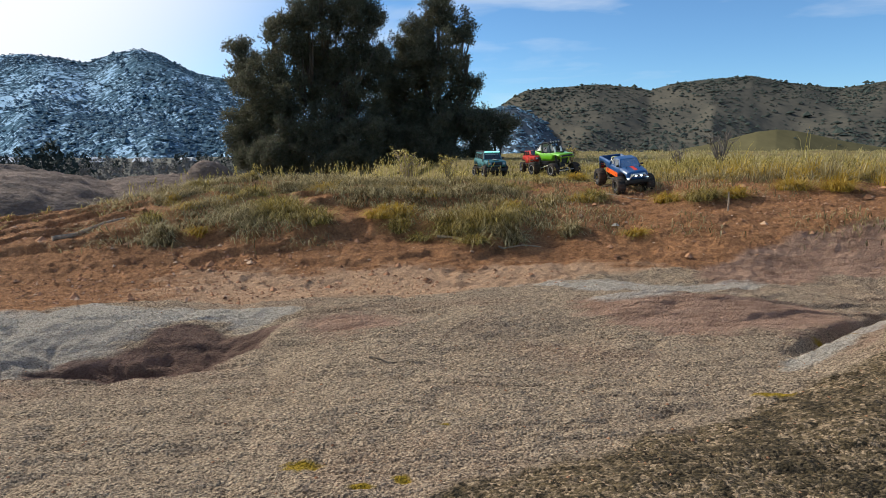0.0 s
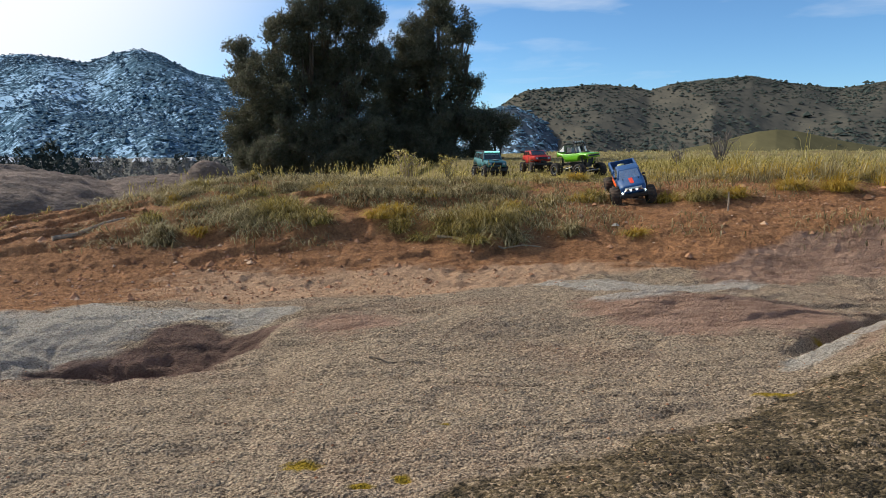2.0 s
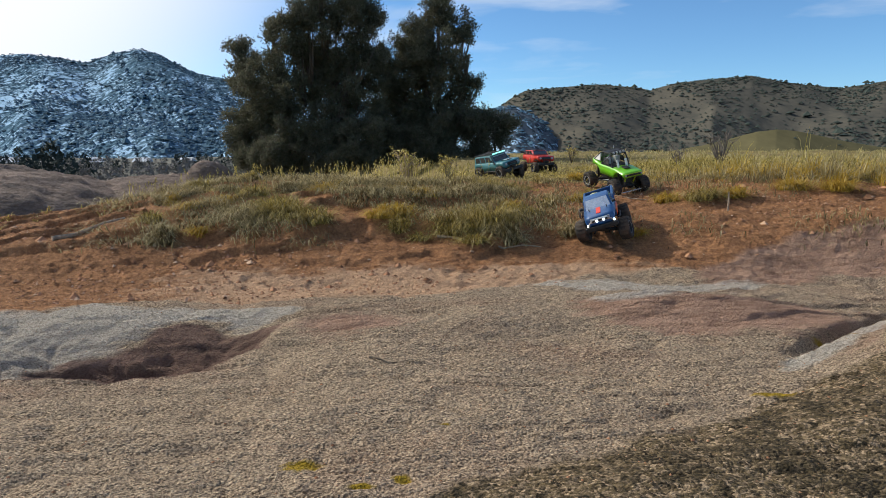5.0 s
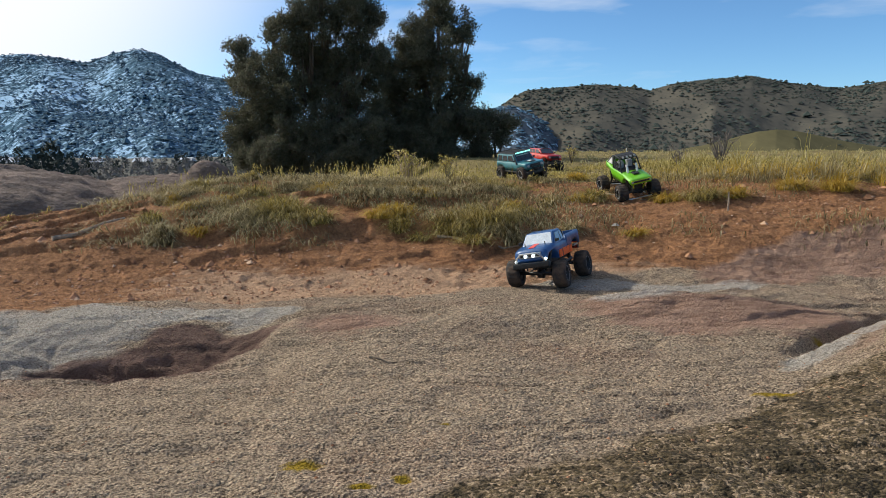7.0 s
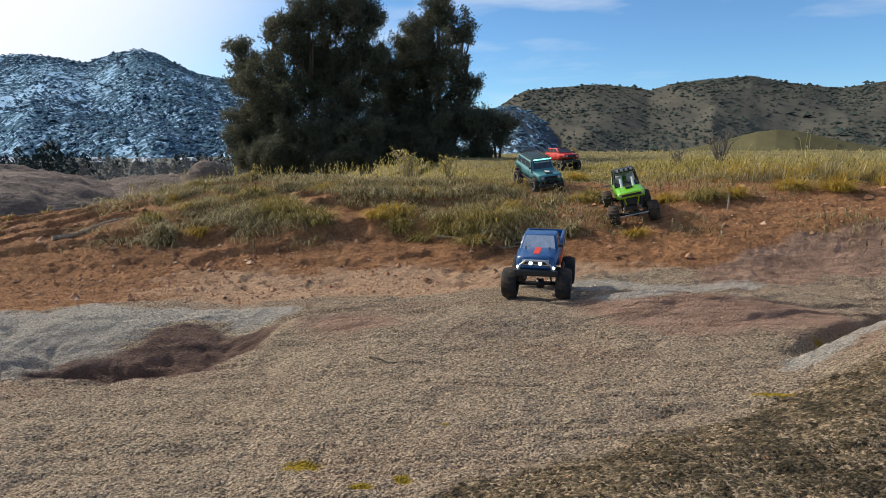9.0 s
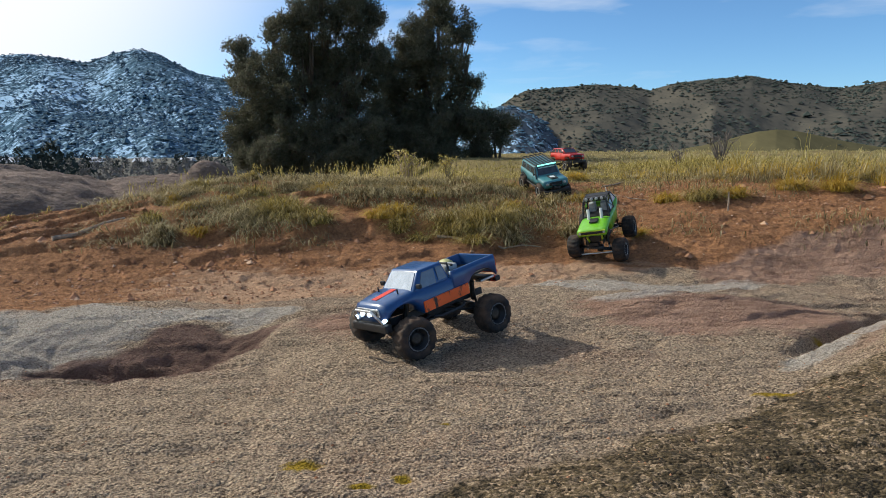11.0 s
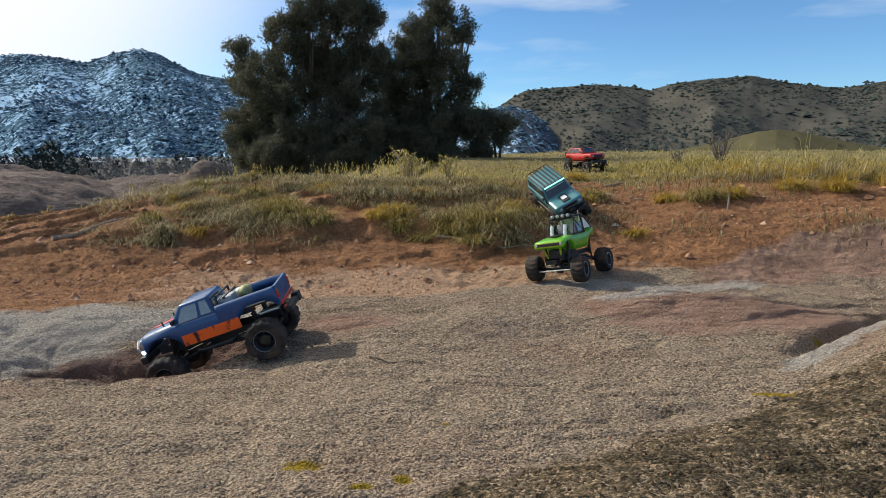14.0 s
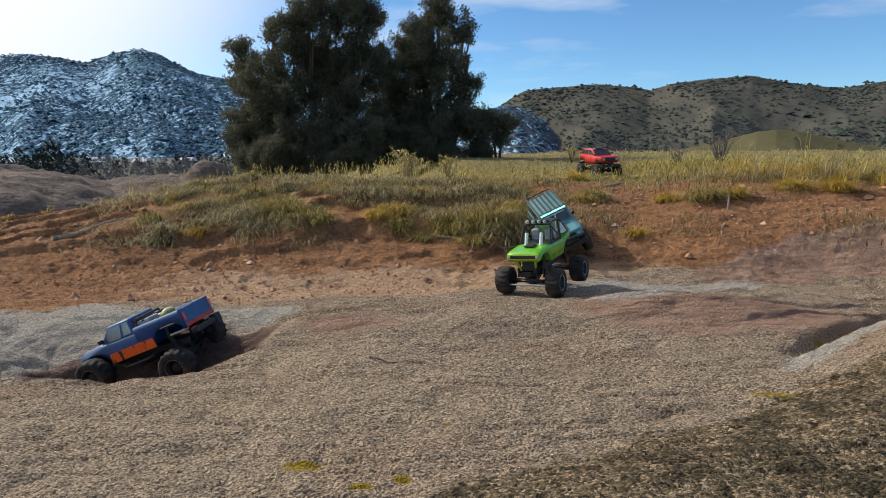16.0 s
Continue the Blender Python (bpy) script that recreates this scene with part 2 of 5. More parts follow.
DIRT_LO, DIRT_HI = (0.11, 0.049, 0.023), (0.68, 0.325, 0.145)
ground_mat = earth_material()


# ---- ground ----
def cover(x, y):
    """Shares of what covers the ground at each place."""
    n1 = 0.12 * fbm(x * 2.2, y * 2.2, 3, 81)
    edge = np.interp(x, [-1.8, -1.2, -0.6, -0.2, 0.4, 0.8, 1.5, 2.7], [2.45, 2.68, 2.72, 2.78, 3.00, 3.20, 3.30, 3.75])
    dirt = ramp(y + n1 * 0.6 - edge, -0.10, 0.12)
    foot = profile(x, FOOT)
    dust = (1 - ramp(y + n1 - foot, 0.0, 0.35)) * ramp(x, -2.2, -0.4)
    band = np.exp(-((y + n1 - 2.38) / 0.13) ** 2) * (1 - ramp(x, -0.75, -0.40))
    patch = np.exp(-((x + 1.45) / 0.22) ** 2 - ((y - 2.0) / 0.25) ** 2)
    shelf = np.exp(-((x - 0.95 + 0.2 * (y - 3)) / 0.65) ** 4 - ((y + n1 - 3.0) / 0.16) ** 2)
    knob = np.exp(-((x - 0.78) / 0.20) ** 4 - ((y - 2.52) / 0.13) ** 2) * 0.9
    ledge = np.exp(-(((y - 1.95) - 0.75 * (x - 1.15) + 0.07) / 0.07) ** 2) * ramp(x, 0.85, 1.15)
    pale = np.clip(band + patch + shelf + knob + ledge, 0, 1)
    e = (x + 0.80) - 0.55 * (y - 1.70)
    stain = ramp(-e + n1, -0.03, 0.10) * ramp(y, 1.70, 1.80) * (1 - ramp(y + n1, 2.16, 2.30)) * ramp(x + n1, -1.60, -1.38)
    near = x - 0.02 - 1.9 * (y - 1.1)
    lichen = ramp(near + n1 * 1.5, -0.05, 0.22) * (1 - ramp(y, 1.9, 2.2))
    yellow = 0
    for px, py, sx, sy in ((-0.285, 1.185, 0.045, 0.028), (-0.080, 1.125, 0.024, 0.018), (0.86, 1.56, 0.065, 0.026), (-0.155, 1.095, 0.03, 0.012), (1.33, 2.06, 0.09, 0.02), (0.0, 1.36, 0.02, 0.012)):
        yellow = yellow + np.exp(-((x - px) / sx) ** 2 - ((y - py) / sy) ** 2)
    rust = np.clip(np.exp(-((x - 1.0) / 0.55) ** 4 - ((y + n1 - 2.32) / 0.24) ** 2) + 0.8 * ramp(x, 1.1, 1.4) * ramp(y + n1, 2.9, 3.05) + 0.4 * ramp(x, 0.9, 1.3) * np.exp(-((y + n1 - 0.75 * x - 0.95) / 0.10) ** 2) + 0.8 * np.exp(-((x + 0.35) / 0.25) ** 2 - ((y - 2.2) / 0.16) ** 2), 0, 1)
    turf = ramp(y + n1 * 2.0 - profile(x, RIM), -0.45, 0.15)
    return {"dirt": dirt, "dust": dust, "pale": pale, "stain": stain, "lichen": lichen, "yellow": np.clip(yellow, 0, 1), "turf": turf, "rust": rust, "vale": ramp(y, 22.0, 60.0) * ramp(-x, -0.04 * y, 0.08 * y)}


def mesh_of(name, co, faces, mat, smooth=False):
    me = bpy.data.meshes.new(name)
    me.from_pydata(co, [], faces)
    if smooth:
        me.polygons.foreach_set("use_smooth", np.ones(len(me.polygons), bool))
    me.materials.append(mat)
    return me


def grid_faces(nr, nc):
    a = (np.arange(nr - 1)[:, None] * nc + np.arange(nc - 1)[None, :]).reshape(-1)
    return np.stack([a, a + 1, a + nc + 1, a + nc], -1).tolist()


def build_ground():
    ys = np.concatenate([np.linspace(-14, 0.9, 34)[:-1], np.arange(0.9, 3.2, 0.0052), np.arange(3.2, 5.4, 0.010), np.geomspace(5.4, 4200, 140)])
    w = np.where(ys < 0.9, 1.488, 0.72 * ys + 0.84)
    wing = np.geomspace(1, 16, 16)[1:]
    s = np.concatenate([-wing[::-1], np.linspace(-1, 1, 600), wing])
    X, Y = s[None, :] * w[:, None], np.repeat(ys[:, None], len(s), 1)
    co = np.stack([X, Y, land(X, Y)], -1).reshape(-1, 3)
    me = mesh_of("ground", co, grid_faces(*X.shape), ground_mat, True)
    for key, v in cover(X, Y).items():
        me.attributes.new(key, "FLOAT", "POINT").data.foreach_set("value", np.broadcast_to(v, X.shape).reshape(-1).astype(np.float32))
    return tagged(new("ground", me), "weathered pinkish sandstone slab below a red dirt bank", "ground", kind="structure")


ground = build_ground()


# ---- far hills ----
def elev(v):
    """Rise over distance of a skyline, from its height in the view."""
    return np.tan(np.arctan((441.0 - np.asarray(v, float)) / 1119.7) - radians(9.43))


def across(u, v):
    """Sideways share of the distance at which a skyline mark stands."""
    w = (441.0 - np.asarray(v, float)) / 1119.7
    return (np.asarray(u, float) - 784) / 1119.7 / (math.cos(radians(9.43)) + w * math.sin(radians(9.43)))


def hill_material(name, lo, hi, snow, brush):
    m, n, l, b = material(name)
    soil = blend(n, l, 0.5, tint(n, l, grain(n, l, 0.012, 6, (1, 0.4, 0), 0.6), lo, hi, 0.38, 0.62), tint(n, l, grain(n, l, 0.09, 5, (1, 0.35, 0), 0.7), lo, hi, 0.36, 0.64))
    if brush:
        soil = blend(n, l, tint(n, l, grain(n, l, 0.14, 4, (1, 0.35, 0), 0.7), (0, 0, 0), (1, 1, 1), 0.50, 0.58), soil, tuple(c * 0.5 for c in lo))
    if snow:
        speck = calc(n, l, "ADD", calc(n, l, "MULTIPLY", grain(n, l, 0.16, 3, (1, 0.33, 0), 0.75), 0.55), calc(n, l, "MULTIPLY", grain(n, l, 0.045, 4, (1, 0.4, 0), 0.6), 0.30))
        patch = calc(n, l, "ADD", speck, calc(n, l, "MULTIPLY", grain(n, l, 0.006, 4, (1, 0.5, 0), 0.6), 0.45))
        # snow colour already holds the blue of distance haze
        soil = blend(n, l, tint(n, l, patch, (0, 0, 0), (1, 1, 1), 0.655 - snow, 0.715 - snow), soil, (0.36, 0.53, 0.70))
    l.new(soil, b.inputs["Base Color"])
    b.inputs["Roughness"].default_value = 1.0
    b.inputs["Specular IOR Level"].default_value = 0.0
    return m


def hill_height(px, pv, x, s, dist, seed, spur):
    """Ridge through the skyline, falling towards the viewer with spurs and gullies."""
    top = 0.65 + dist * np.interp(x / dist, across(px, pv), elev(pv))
    base = -40.0
    shape = np.where(s <= 1, s ** 1.15, 1 - 0.5 * (s - 1))
    n1 = fbm(x / dist * 9 + 0.8 * s, s * 2.5, 3, seed)
    gully = 1 - np.abs(fbm(x / dist * 6, s * 1.2, 3, seed + 9))
    win = np.clip(s * (1 - s) * 4, 0, 1)
    return base + (top - base) * shape + spur * dist * win * (0.03 * n1 + 0.045 * (gully - 0.6)) + 0.0003 * dist * fbm(x / dist * 70, s * 30, 3, seed + 20)


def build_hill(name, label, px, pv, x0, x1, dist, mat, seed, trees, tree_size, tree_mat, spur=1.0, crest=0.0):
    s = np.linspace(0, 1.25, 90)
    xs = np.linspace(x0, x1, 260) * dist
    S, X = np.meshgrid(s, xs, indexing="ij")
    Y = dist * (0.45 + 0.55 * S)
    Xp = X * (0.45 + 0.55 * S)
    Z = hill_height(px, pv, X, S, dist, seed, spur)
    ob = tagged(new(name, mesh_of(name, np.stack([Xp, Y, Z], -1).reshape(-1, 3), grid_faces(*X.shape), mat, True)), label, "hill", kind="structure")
    rng = np.random.default_rng(seed)
    shape = np.array([(1, 0, 0.35), (0.31, 0.95, 0.3), (-0.81, 0.59, 0.4), (-0.81, -0.59, 0.3), (0.31, -0.95, 0.35), (0.1, 0.05, 1.0), (0, 0, -0.2)])
    u, v = rng.uniform(x0, x1, trees * 4) * dist, rng.uniform(0.05, 1.0, trees * 4) ** 0.8
    dens = 0.5 + 0.5 * fbm(u / dist * 7.0, v * 5.0, 3, seed + 3) + crest * ramp(v, 0.86, 0.97)
    keep = rng.uniform(0, 1, trees * 4) < np.clip(dens * 1.2 - 0.05, 0.18, 1)
    u, v = u[keep][:trees], v[keep][:trees]
    z, f = hill_height(px, pv, u, v, dist, seed, spur), 0.45 + 0.55 * v
    r = tree_size * rng.lognormal(0, 0.4, len(u))
    co = shape[None] * rng.uniform(0.7, 1.3, (len(u), 7, 3)) * r[:, None, None] + np.stack([u * f, dist * f, z], -1)[:, None]
    ring = np.array([(i, (i + 1) % 5, 5) for i in range(5)])
    faces = (np.arange(len(u))[:, None, None] * 7 + ring[None]).reshape(-1, 3).tolist()
    tagged(new("far_trees", mesh_of("far_trees", co.reshape(-1, 3), faces, tree_mat)), "dark junipers scattered over the far hillside", "trees", kind="stuff")
    return ob


far_tree_mat = plain("far_foliage", (0.030, 0.042, 0.034), 1.0, 0, 0.4, 0.05)
# conifer colour shifted to blue in place of distance haze
haze_tree_mat = plain("hazed_far_conifers", (0.042, 0.100, 0.150), 1.0, 0, 0.4, 0.05)
# blue distance haze is put into this mountain's soil colours
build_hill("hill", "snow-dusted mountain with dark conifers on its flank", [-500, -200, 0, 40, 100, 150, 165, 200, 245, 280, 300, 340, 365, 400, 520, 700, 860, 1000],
           [120, 95, 98, 95, 102, 111, 107, 95, 87, 96, 107, 127, 134, 140, 160, 190, 195, 240], -1.15, 0.16, 1500, hill_material("hazed_snowy_slope", (0.065, 0.130, 0.190), (0.115, 0.175, 0.220), 0.012, True), 3, 26000, 2.0, haze_tree_mat, 0.22, 0.9)
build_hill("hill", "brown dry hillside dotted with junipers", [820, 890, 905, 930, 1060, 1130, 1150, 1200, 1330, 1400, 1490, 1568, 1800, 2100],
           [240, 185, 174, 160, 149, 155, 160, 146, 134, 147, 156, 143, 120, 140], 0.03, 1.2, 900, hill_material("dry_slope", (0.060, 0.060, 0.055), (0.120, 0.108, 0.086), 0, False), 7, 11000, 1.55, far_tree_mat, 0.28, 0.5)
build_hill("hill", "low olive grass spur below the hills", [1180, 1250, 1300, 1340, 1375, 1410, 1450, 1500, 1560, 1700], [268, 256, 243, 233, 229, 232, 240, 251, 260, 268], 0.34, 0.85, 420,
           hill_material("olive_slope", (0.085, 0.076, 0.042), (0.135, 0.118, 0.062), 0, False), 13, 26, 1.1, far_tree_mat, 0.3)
# soil blued in its base colour, again as distance haze
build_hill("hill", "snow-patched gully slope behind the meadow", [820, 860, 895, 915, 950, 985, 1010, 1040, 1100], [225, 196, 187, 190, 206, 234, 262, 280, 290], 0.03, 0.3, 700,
           hill_material("hazed_gully_slope", (0.050, 0.070, 0.095), (0.105, 0.120, 0.140), -0.015, True), 17, 1500, 1.5, haze_tree_mat, 0.4)


# ---- parts and shapes ----
def part(name, bm, mat, parent, label=""):
    me = bpy.data.meshes.new(name)
    bmesh.ops.recalc_face_normals(bm, faces=bm.faces)
    bm.to_mesh(me)
    bm.free()
    me.materials.append(mat)
    ob = new(name, me)
    ob.parent = parent
    return tagged(ob, label)


def thing(name, label, category, m=None, group=""):
    ob = tagged(new(name), label, category, group)
    ob.empty_display_size = 0.05
    if m is not None:
        ob.matrix_world = m
    return ob


def smooth(bm, limit=40):
    for f in bm.faces:
        f.smooth = True
    for e in bm.edges:
        if len(e.link_faces) == 2 and e.calc_face_angle(0) > radians(limit):
            e.smooth = False
    return bm


def box(x0, x1, y0, y1, z0, z1, bevel=0.0, bm=None, m=None):
    bm = bm or bmesh.new()
    g = bmesh.ops.create_cube(bm, size=1, matrix=(m or Matrix()) @ Matrix.Translation(((x0 + x1) / 2, (y0 + y1) / 2, (z0 + z1) / 2)) @ Matrix.Diagonal((x1 - x0, y1 - y0, z1 - z0, 1)))
    if bevel:
        es = list({e for v in g["verts"] for e in v.link_edges})
        bmesh.ops.bevel(bm, geom=es, offset=bevel, segments=2, affect="EDGES", profile=0.6)
    return bm


def tube(points, r, bm=None, sides=8, closed=False):
    """A round bar along points."""
    bm = bm or bmesh.new()
    pts = [Vector(p) for p in points]
    rings = []
    for i, p in enumerate(pts):
        d = (pts[min(i + 1, len(pts) - 1)] - pts[max(i - 1, 0)]).normalized()
        q = d.to_track_quat("Z", "Y")
        rr = r[i] if isinstance(r, (list, tuple)) else r
        rings.append([bm.verts.new(p + q @ Vector((rr * math.cos(a), rr * math.sin(a), 0))) for a in (2 * math.pi * k / sides for k in range(sides))])
    for a, b in zip(rings, rings[1:]):
        for k in range(sides):
            bm.faces.new((a[k], a[(k + 1) % sides], b[(k + 1) % sides], b[k]))
    bm.faces.new(rings[0][::-1])
    bm.faces.new(rings[-1])
    return bm


def lathe(rows, sides, bm=None, axis="Y", wobble=None, centre=(0, 0, 0), caps=True):
    """Rows of (along, radius) turned about the y axis; wobble(i, k) adds to a radius."""
    bm = bm or bmesh.new()
    rings = []
    for i, (h, r) in enumerate(rows):
        ring = []
        for k in range(sides):
            a, rr = 2 * math.pi * k / sides, r + (wobble(i, k) if wobble else 0)
            ring.append(bm.verts.new((centre[0] + rr * math.cos(a), centre[1] + h, centre[2] + rr * math.sin(a))))
        rings.append(ring)
    for a, b in zip(rings, rings[1:]):
        for k in range(sides):
            bm.faces.new((a[k], b[k], b[(k + 1) % sides], a[(k + 1) % sides]))
    if caps and rows[0][1] > 1e-5:
        bm.faces.new(rings[0])
    if caps and rows[-1][1] > 1e-5:
        bm.faces.new(rings[-1][::-1])
    return bm


def loft(stations):
    """A closed skin through mirrored half sections: each is x and a list of (y, z) from the foot up to the middle of the top."""
    bm = bmesh.new()
    rings = []
    for x, half in stations:
        pts = [(y, z) for y, z in half] + [(-y, z) for y, z in half[::-1] if y > 1e-6]
        rings.append([bm.verts.new((x, y, z)) for y, z in pts])
    n = len(rings[0])
    for a, b in zip(rings, rings[1:]):
        for k in range(n):
            bm.faces.new((a[k], a[(k + 1) % n], b[(k + 1) % n], b[k]))
    bm.faces.new(rings[0])
    bm.faces.new(rings[-1][::-1])
    return bm


def pane(c, u0, u1, v0, v1, proud=0.002, thick=0.003):
    """A slab on the face with corners c (foot a, foot b, top b, top a), between the shares u and v."""
    bm = bmesh.new()
    c = [Vector(p) for p in c]
    at = lambda u, v: (c[0] * (1 - u) + c[1] * u) * (1 - v) + (c[3] * (1 - u) + c[2] * u) * v
    q = [at(u0, v0), at(u1, v0), at(u1, v1), at(u0, v1)]
    nrm = (q[1] - q[0]).cross(q[3] - q[0]).normalized()
    mid = sum(c, Vector()) / 4
    if nrm.dot(mid - Vector((mid.x * 0.5, 0, 0.15))) < 0:
        nrm = -nrm
    lo, hi = [bm.verts.new(p - nrm * thick) for p in q], [bm.verts.new(p + nrm * proud) for p in q]
    bm.faces.new(lo), bm.faces.new(hi)
    for k in range(4):
        bm.faces.new((lo[k], lo[(k + 1) % 4], hi[(k + 1) % 4], hi[k]))
    return bm


def mirror(c):
    return [(x, -y, z) for x, y, z in c]


# ---- truck materials ----
def paint(name, color):
    m = plain(name, color, 0.38, 0.0, 0.10, 25.0, 0.0, 0.5)
    n, l = m.node_tree.nodes, m.node_tree.links
    b = n["Principled BSDF"]
    d = grain(n, l, 14, 6)
    base = b.inputs["Base Color"].links[0].from_socket
    l.new(blend(n, l, tint(n, l, d, (0, 0, 0), (0.13, 0.13, 0.13), 0.52, 0.75), base, (0.22, 0.13, 0.08)), b.inputs["Base Color"])
    l.new(tint(n, l, d, (0.28, 0.28, 0.28), (0.7, 0.7, 0.7), 0.4, 0.7), b.inputs["Roughness"])
    return m


def glow(name, color, strength):
    m, n, l, b = material(name)
    b.inputs["Base Color"].default_value = (0.8, 0.8, 0.8, 1)
    b.inputs["Emission Color"].default_value, b.inputs["Emission Strength"].default_value = (*color, 1), strength
    return m


def dusty_rubber():
    m, n, l, b = material("rubber")
    g = grain(n, l, 22, 5)
    l.new(blend(n, l, tint(n, l, g, (0, 0, 0), (0.70, 0.70, 0.70), 0.40, 0.8), (0.016, 0.015, 0.014), (0.17, 0.10, 0.06)), b.inputs["Base Color"])
    b.inputs["Roughness"].default_value = 0.88
    relief(n, l, b, grain(n, l, 160, 3), 0.002, 0.6)
    return m


def streaked(name, lo, hi):
    m, n, l, b = material(name)
    l.new(tint(n, l, grain(n, l, 55, 5, (1, 1, 0.4)), lo, hi, 0.36, 0.46), b.inputs["Base Color"])
    b.inputs["Roughness"].default_value = 0.45
    return m


blue_paint, green_paint = paint("blue_paint", (0.004, 0.058, 0.190)), paint("green_paint", (0.13, 0.42, 0.008))
teal_paint, red_paint = paint("teal_paint", (0.045, 0.185, 0.215)), paint("red_paint", (0.50, 0.020, 0.012))
orange_panel = streaked("orange_flames", (0.03, 0.014, 0.012), (0.95, 0.125, 0.008))
rubber = dusty_rubber()
dull_ring = plain("dull_ring", (0.16, 0.16, 0.165), 0.5, 0.3, 0.3, 90)
black_plastic = plain("black_plastic", (0.014, 0.014, 0.015), 0.55, 0, 0.4, 60)
dark_metal = plain("dark_metal", (0.05, 0.048, 0.045), 0.45, 0.8, 0.4, 60)
steel = plain("steel", (0.55, 0.55, 0.55), 0.35, 1.0, 0.2, 60)
white_plastic = plain("white_plastic", (0.72, 0.72, 0.70), 0.45, 0, 0.12, 40)
grey_plastic = plain("grey_plastic", (0.36, 0.37, 0.37), 0.5, 0, 0.25, 60)
red_plastic = plain("red_plastic", (0.62, 0.035, 0.015), 0.4, 0, 0.2, 60)
yellow_plastic = plain("yellow_plastic", (0.38, 0.37, 0.16), 0.5, 0, 0.3, 60)
lime_plastic = plain("lime_trim", (0.36, 0.46, 0.01), 0.5, 0, 0.2, 60)
smoked = plain("smoked_window", (0.035, 0.038, 0.042), 0.12, 0, 0.3, 30, 0, 1.0)
clear_window = plain("silvered_window", (0.58, 0.64, 0.70), 0.10, 0.9, 0.12, 30, 0, 1.0)
tinted = plain("tinted_window", (0.20, 0.21, 0.22), 0.15, 0.4, 0.15, 30, 0, 1.0)
lamp_glow, bar_glow, tail_glow = glow("headlamp", (0.72, 0.90, 1.0), 3.2), glow("light_bar", (0.22, 1.0, 0.80), 1.3), plain("tail_lamp", (0.5, 0.02, 0.01), 0.2, 0, 0.1, 30, 0, 1.0)


# ---- running gear ----
def wheel(truck, centre, R, W, side, lugs, ring_mat):
    """Hub with a tyre and a rim; side is 1 on the truck's left."""
    x, y, z = centre
    hub = part("wheel", smooth(lathe([(-W * 0.3, 0.012), (-W * 0.3, R * 0.30), (W * 0.25, R * 0.30), (W * 0.25, 0.012)], 20)), dark_metal, truck)
    hub.location = centre
    prof = [(-W * 0.42, R * 0.54), (-W * 0.5, R * 0.66), (-W * 0.5, R * 0.82), (-W * 0.45, R * 0.93), (-W * 0.28, R * 0.985), (-W * 0.1, R), (W * 0.1, R), (W * 0.28, R * 0.985), (W * 0.45, R * 0.93), (W * 0.5, R * 0.82), (W * 0.5, R * 0.66), (W * 0.42, R * 0.54)]
    depth = R * lugs

    def tread(i, k):
        if 3 <= i <= 8:
            return 0.0 if (k + (0, 0, 0, 0, 1, 2, 3, 2, 1)[i]) % 4 < 2 else -depth * (1.0 if 3 < i < 8 else 0.6)
        return 0.0
    tyre = smooth(lathe(prof + [prof[0]], 64, None, "Y", tread, (0, 0, 0), False), 55)
    bmesh.ops.remove_doubles(tyre, verts=tyre.verts, dist=1e-5)
    part("tyre", tyre, rubber, hub, "dusty black knobbly rubber tyre")
    s = side
    disc = lathe([(s * W * 0.10, 0.004), (s * W * 0.10, R * 0.16), (s * W * 0.02, R * 0.22), (s * W * 0.06, R * 0.42), (s * W * 0.40, R * 0.50), (s * W * 0.44, R * 0.56), (s * W * 0.36, R * 0.57), (-s * W * 0.36, R * 0.55)], 32)
    rim = part("rim", smooth(disc, 30), black_plastic, hub, "black dished rim with a pale bead ring")
    bm = bmesh.new()
    for k in range(16):
        a = 2 * math.pi * k / 16
        lathe([(s * W * 0.43, 0.0008), (s * W * 0.43, 0.0022), (s * W * 0.475, 0.0022), (s * W * 0.475, 0.0004)], 6, bm, "Y", None, (R * 0.515 * math.cos(a), 0, R * 0.515 * math.sin(a)))
    lathe([(s * W * 0.425, R * 0.49), (s * W * 0.445, R * 0.505), (s * W * 0.445, R * 0.525), (s * W * 0.425, R * 0.535), (s * W * 0.425, R * 0.49)], 32, bm, "Y", None, (0, 0, 0), False)
    part("bead_ring", bm, ring_mat, hub)
    for k in range(6):
        a = 2 * math.pi * k / 6
        part("spoke", box(R * 0.12, R * 0.44, -0.004, 0.004, -R * 0.045, R * 0.045, 0.001, None, Matrix.Translation((0, s * W * 0.09, 0)) @ Matrix.Rotation(a, 4, "Y")), black_plastic, hub)
    return hub


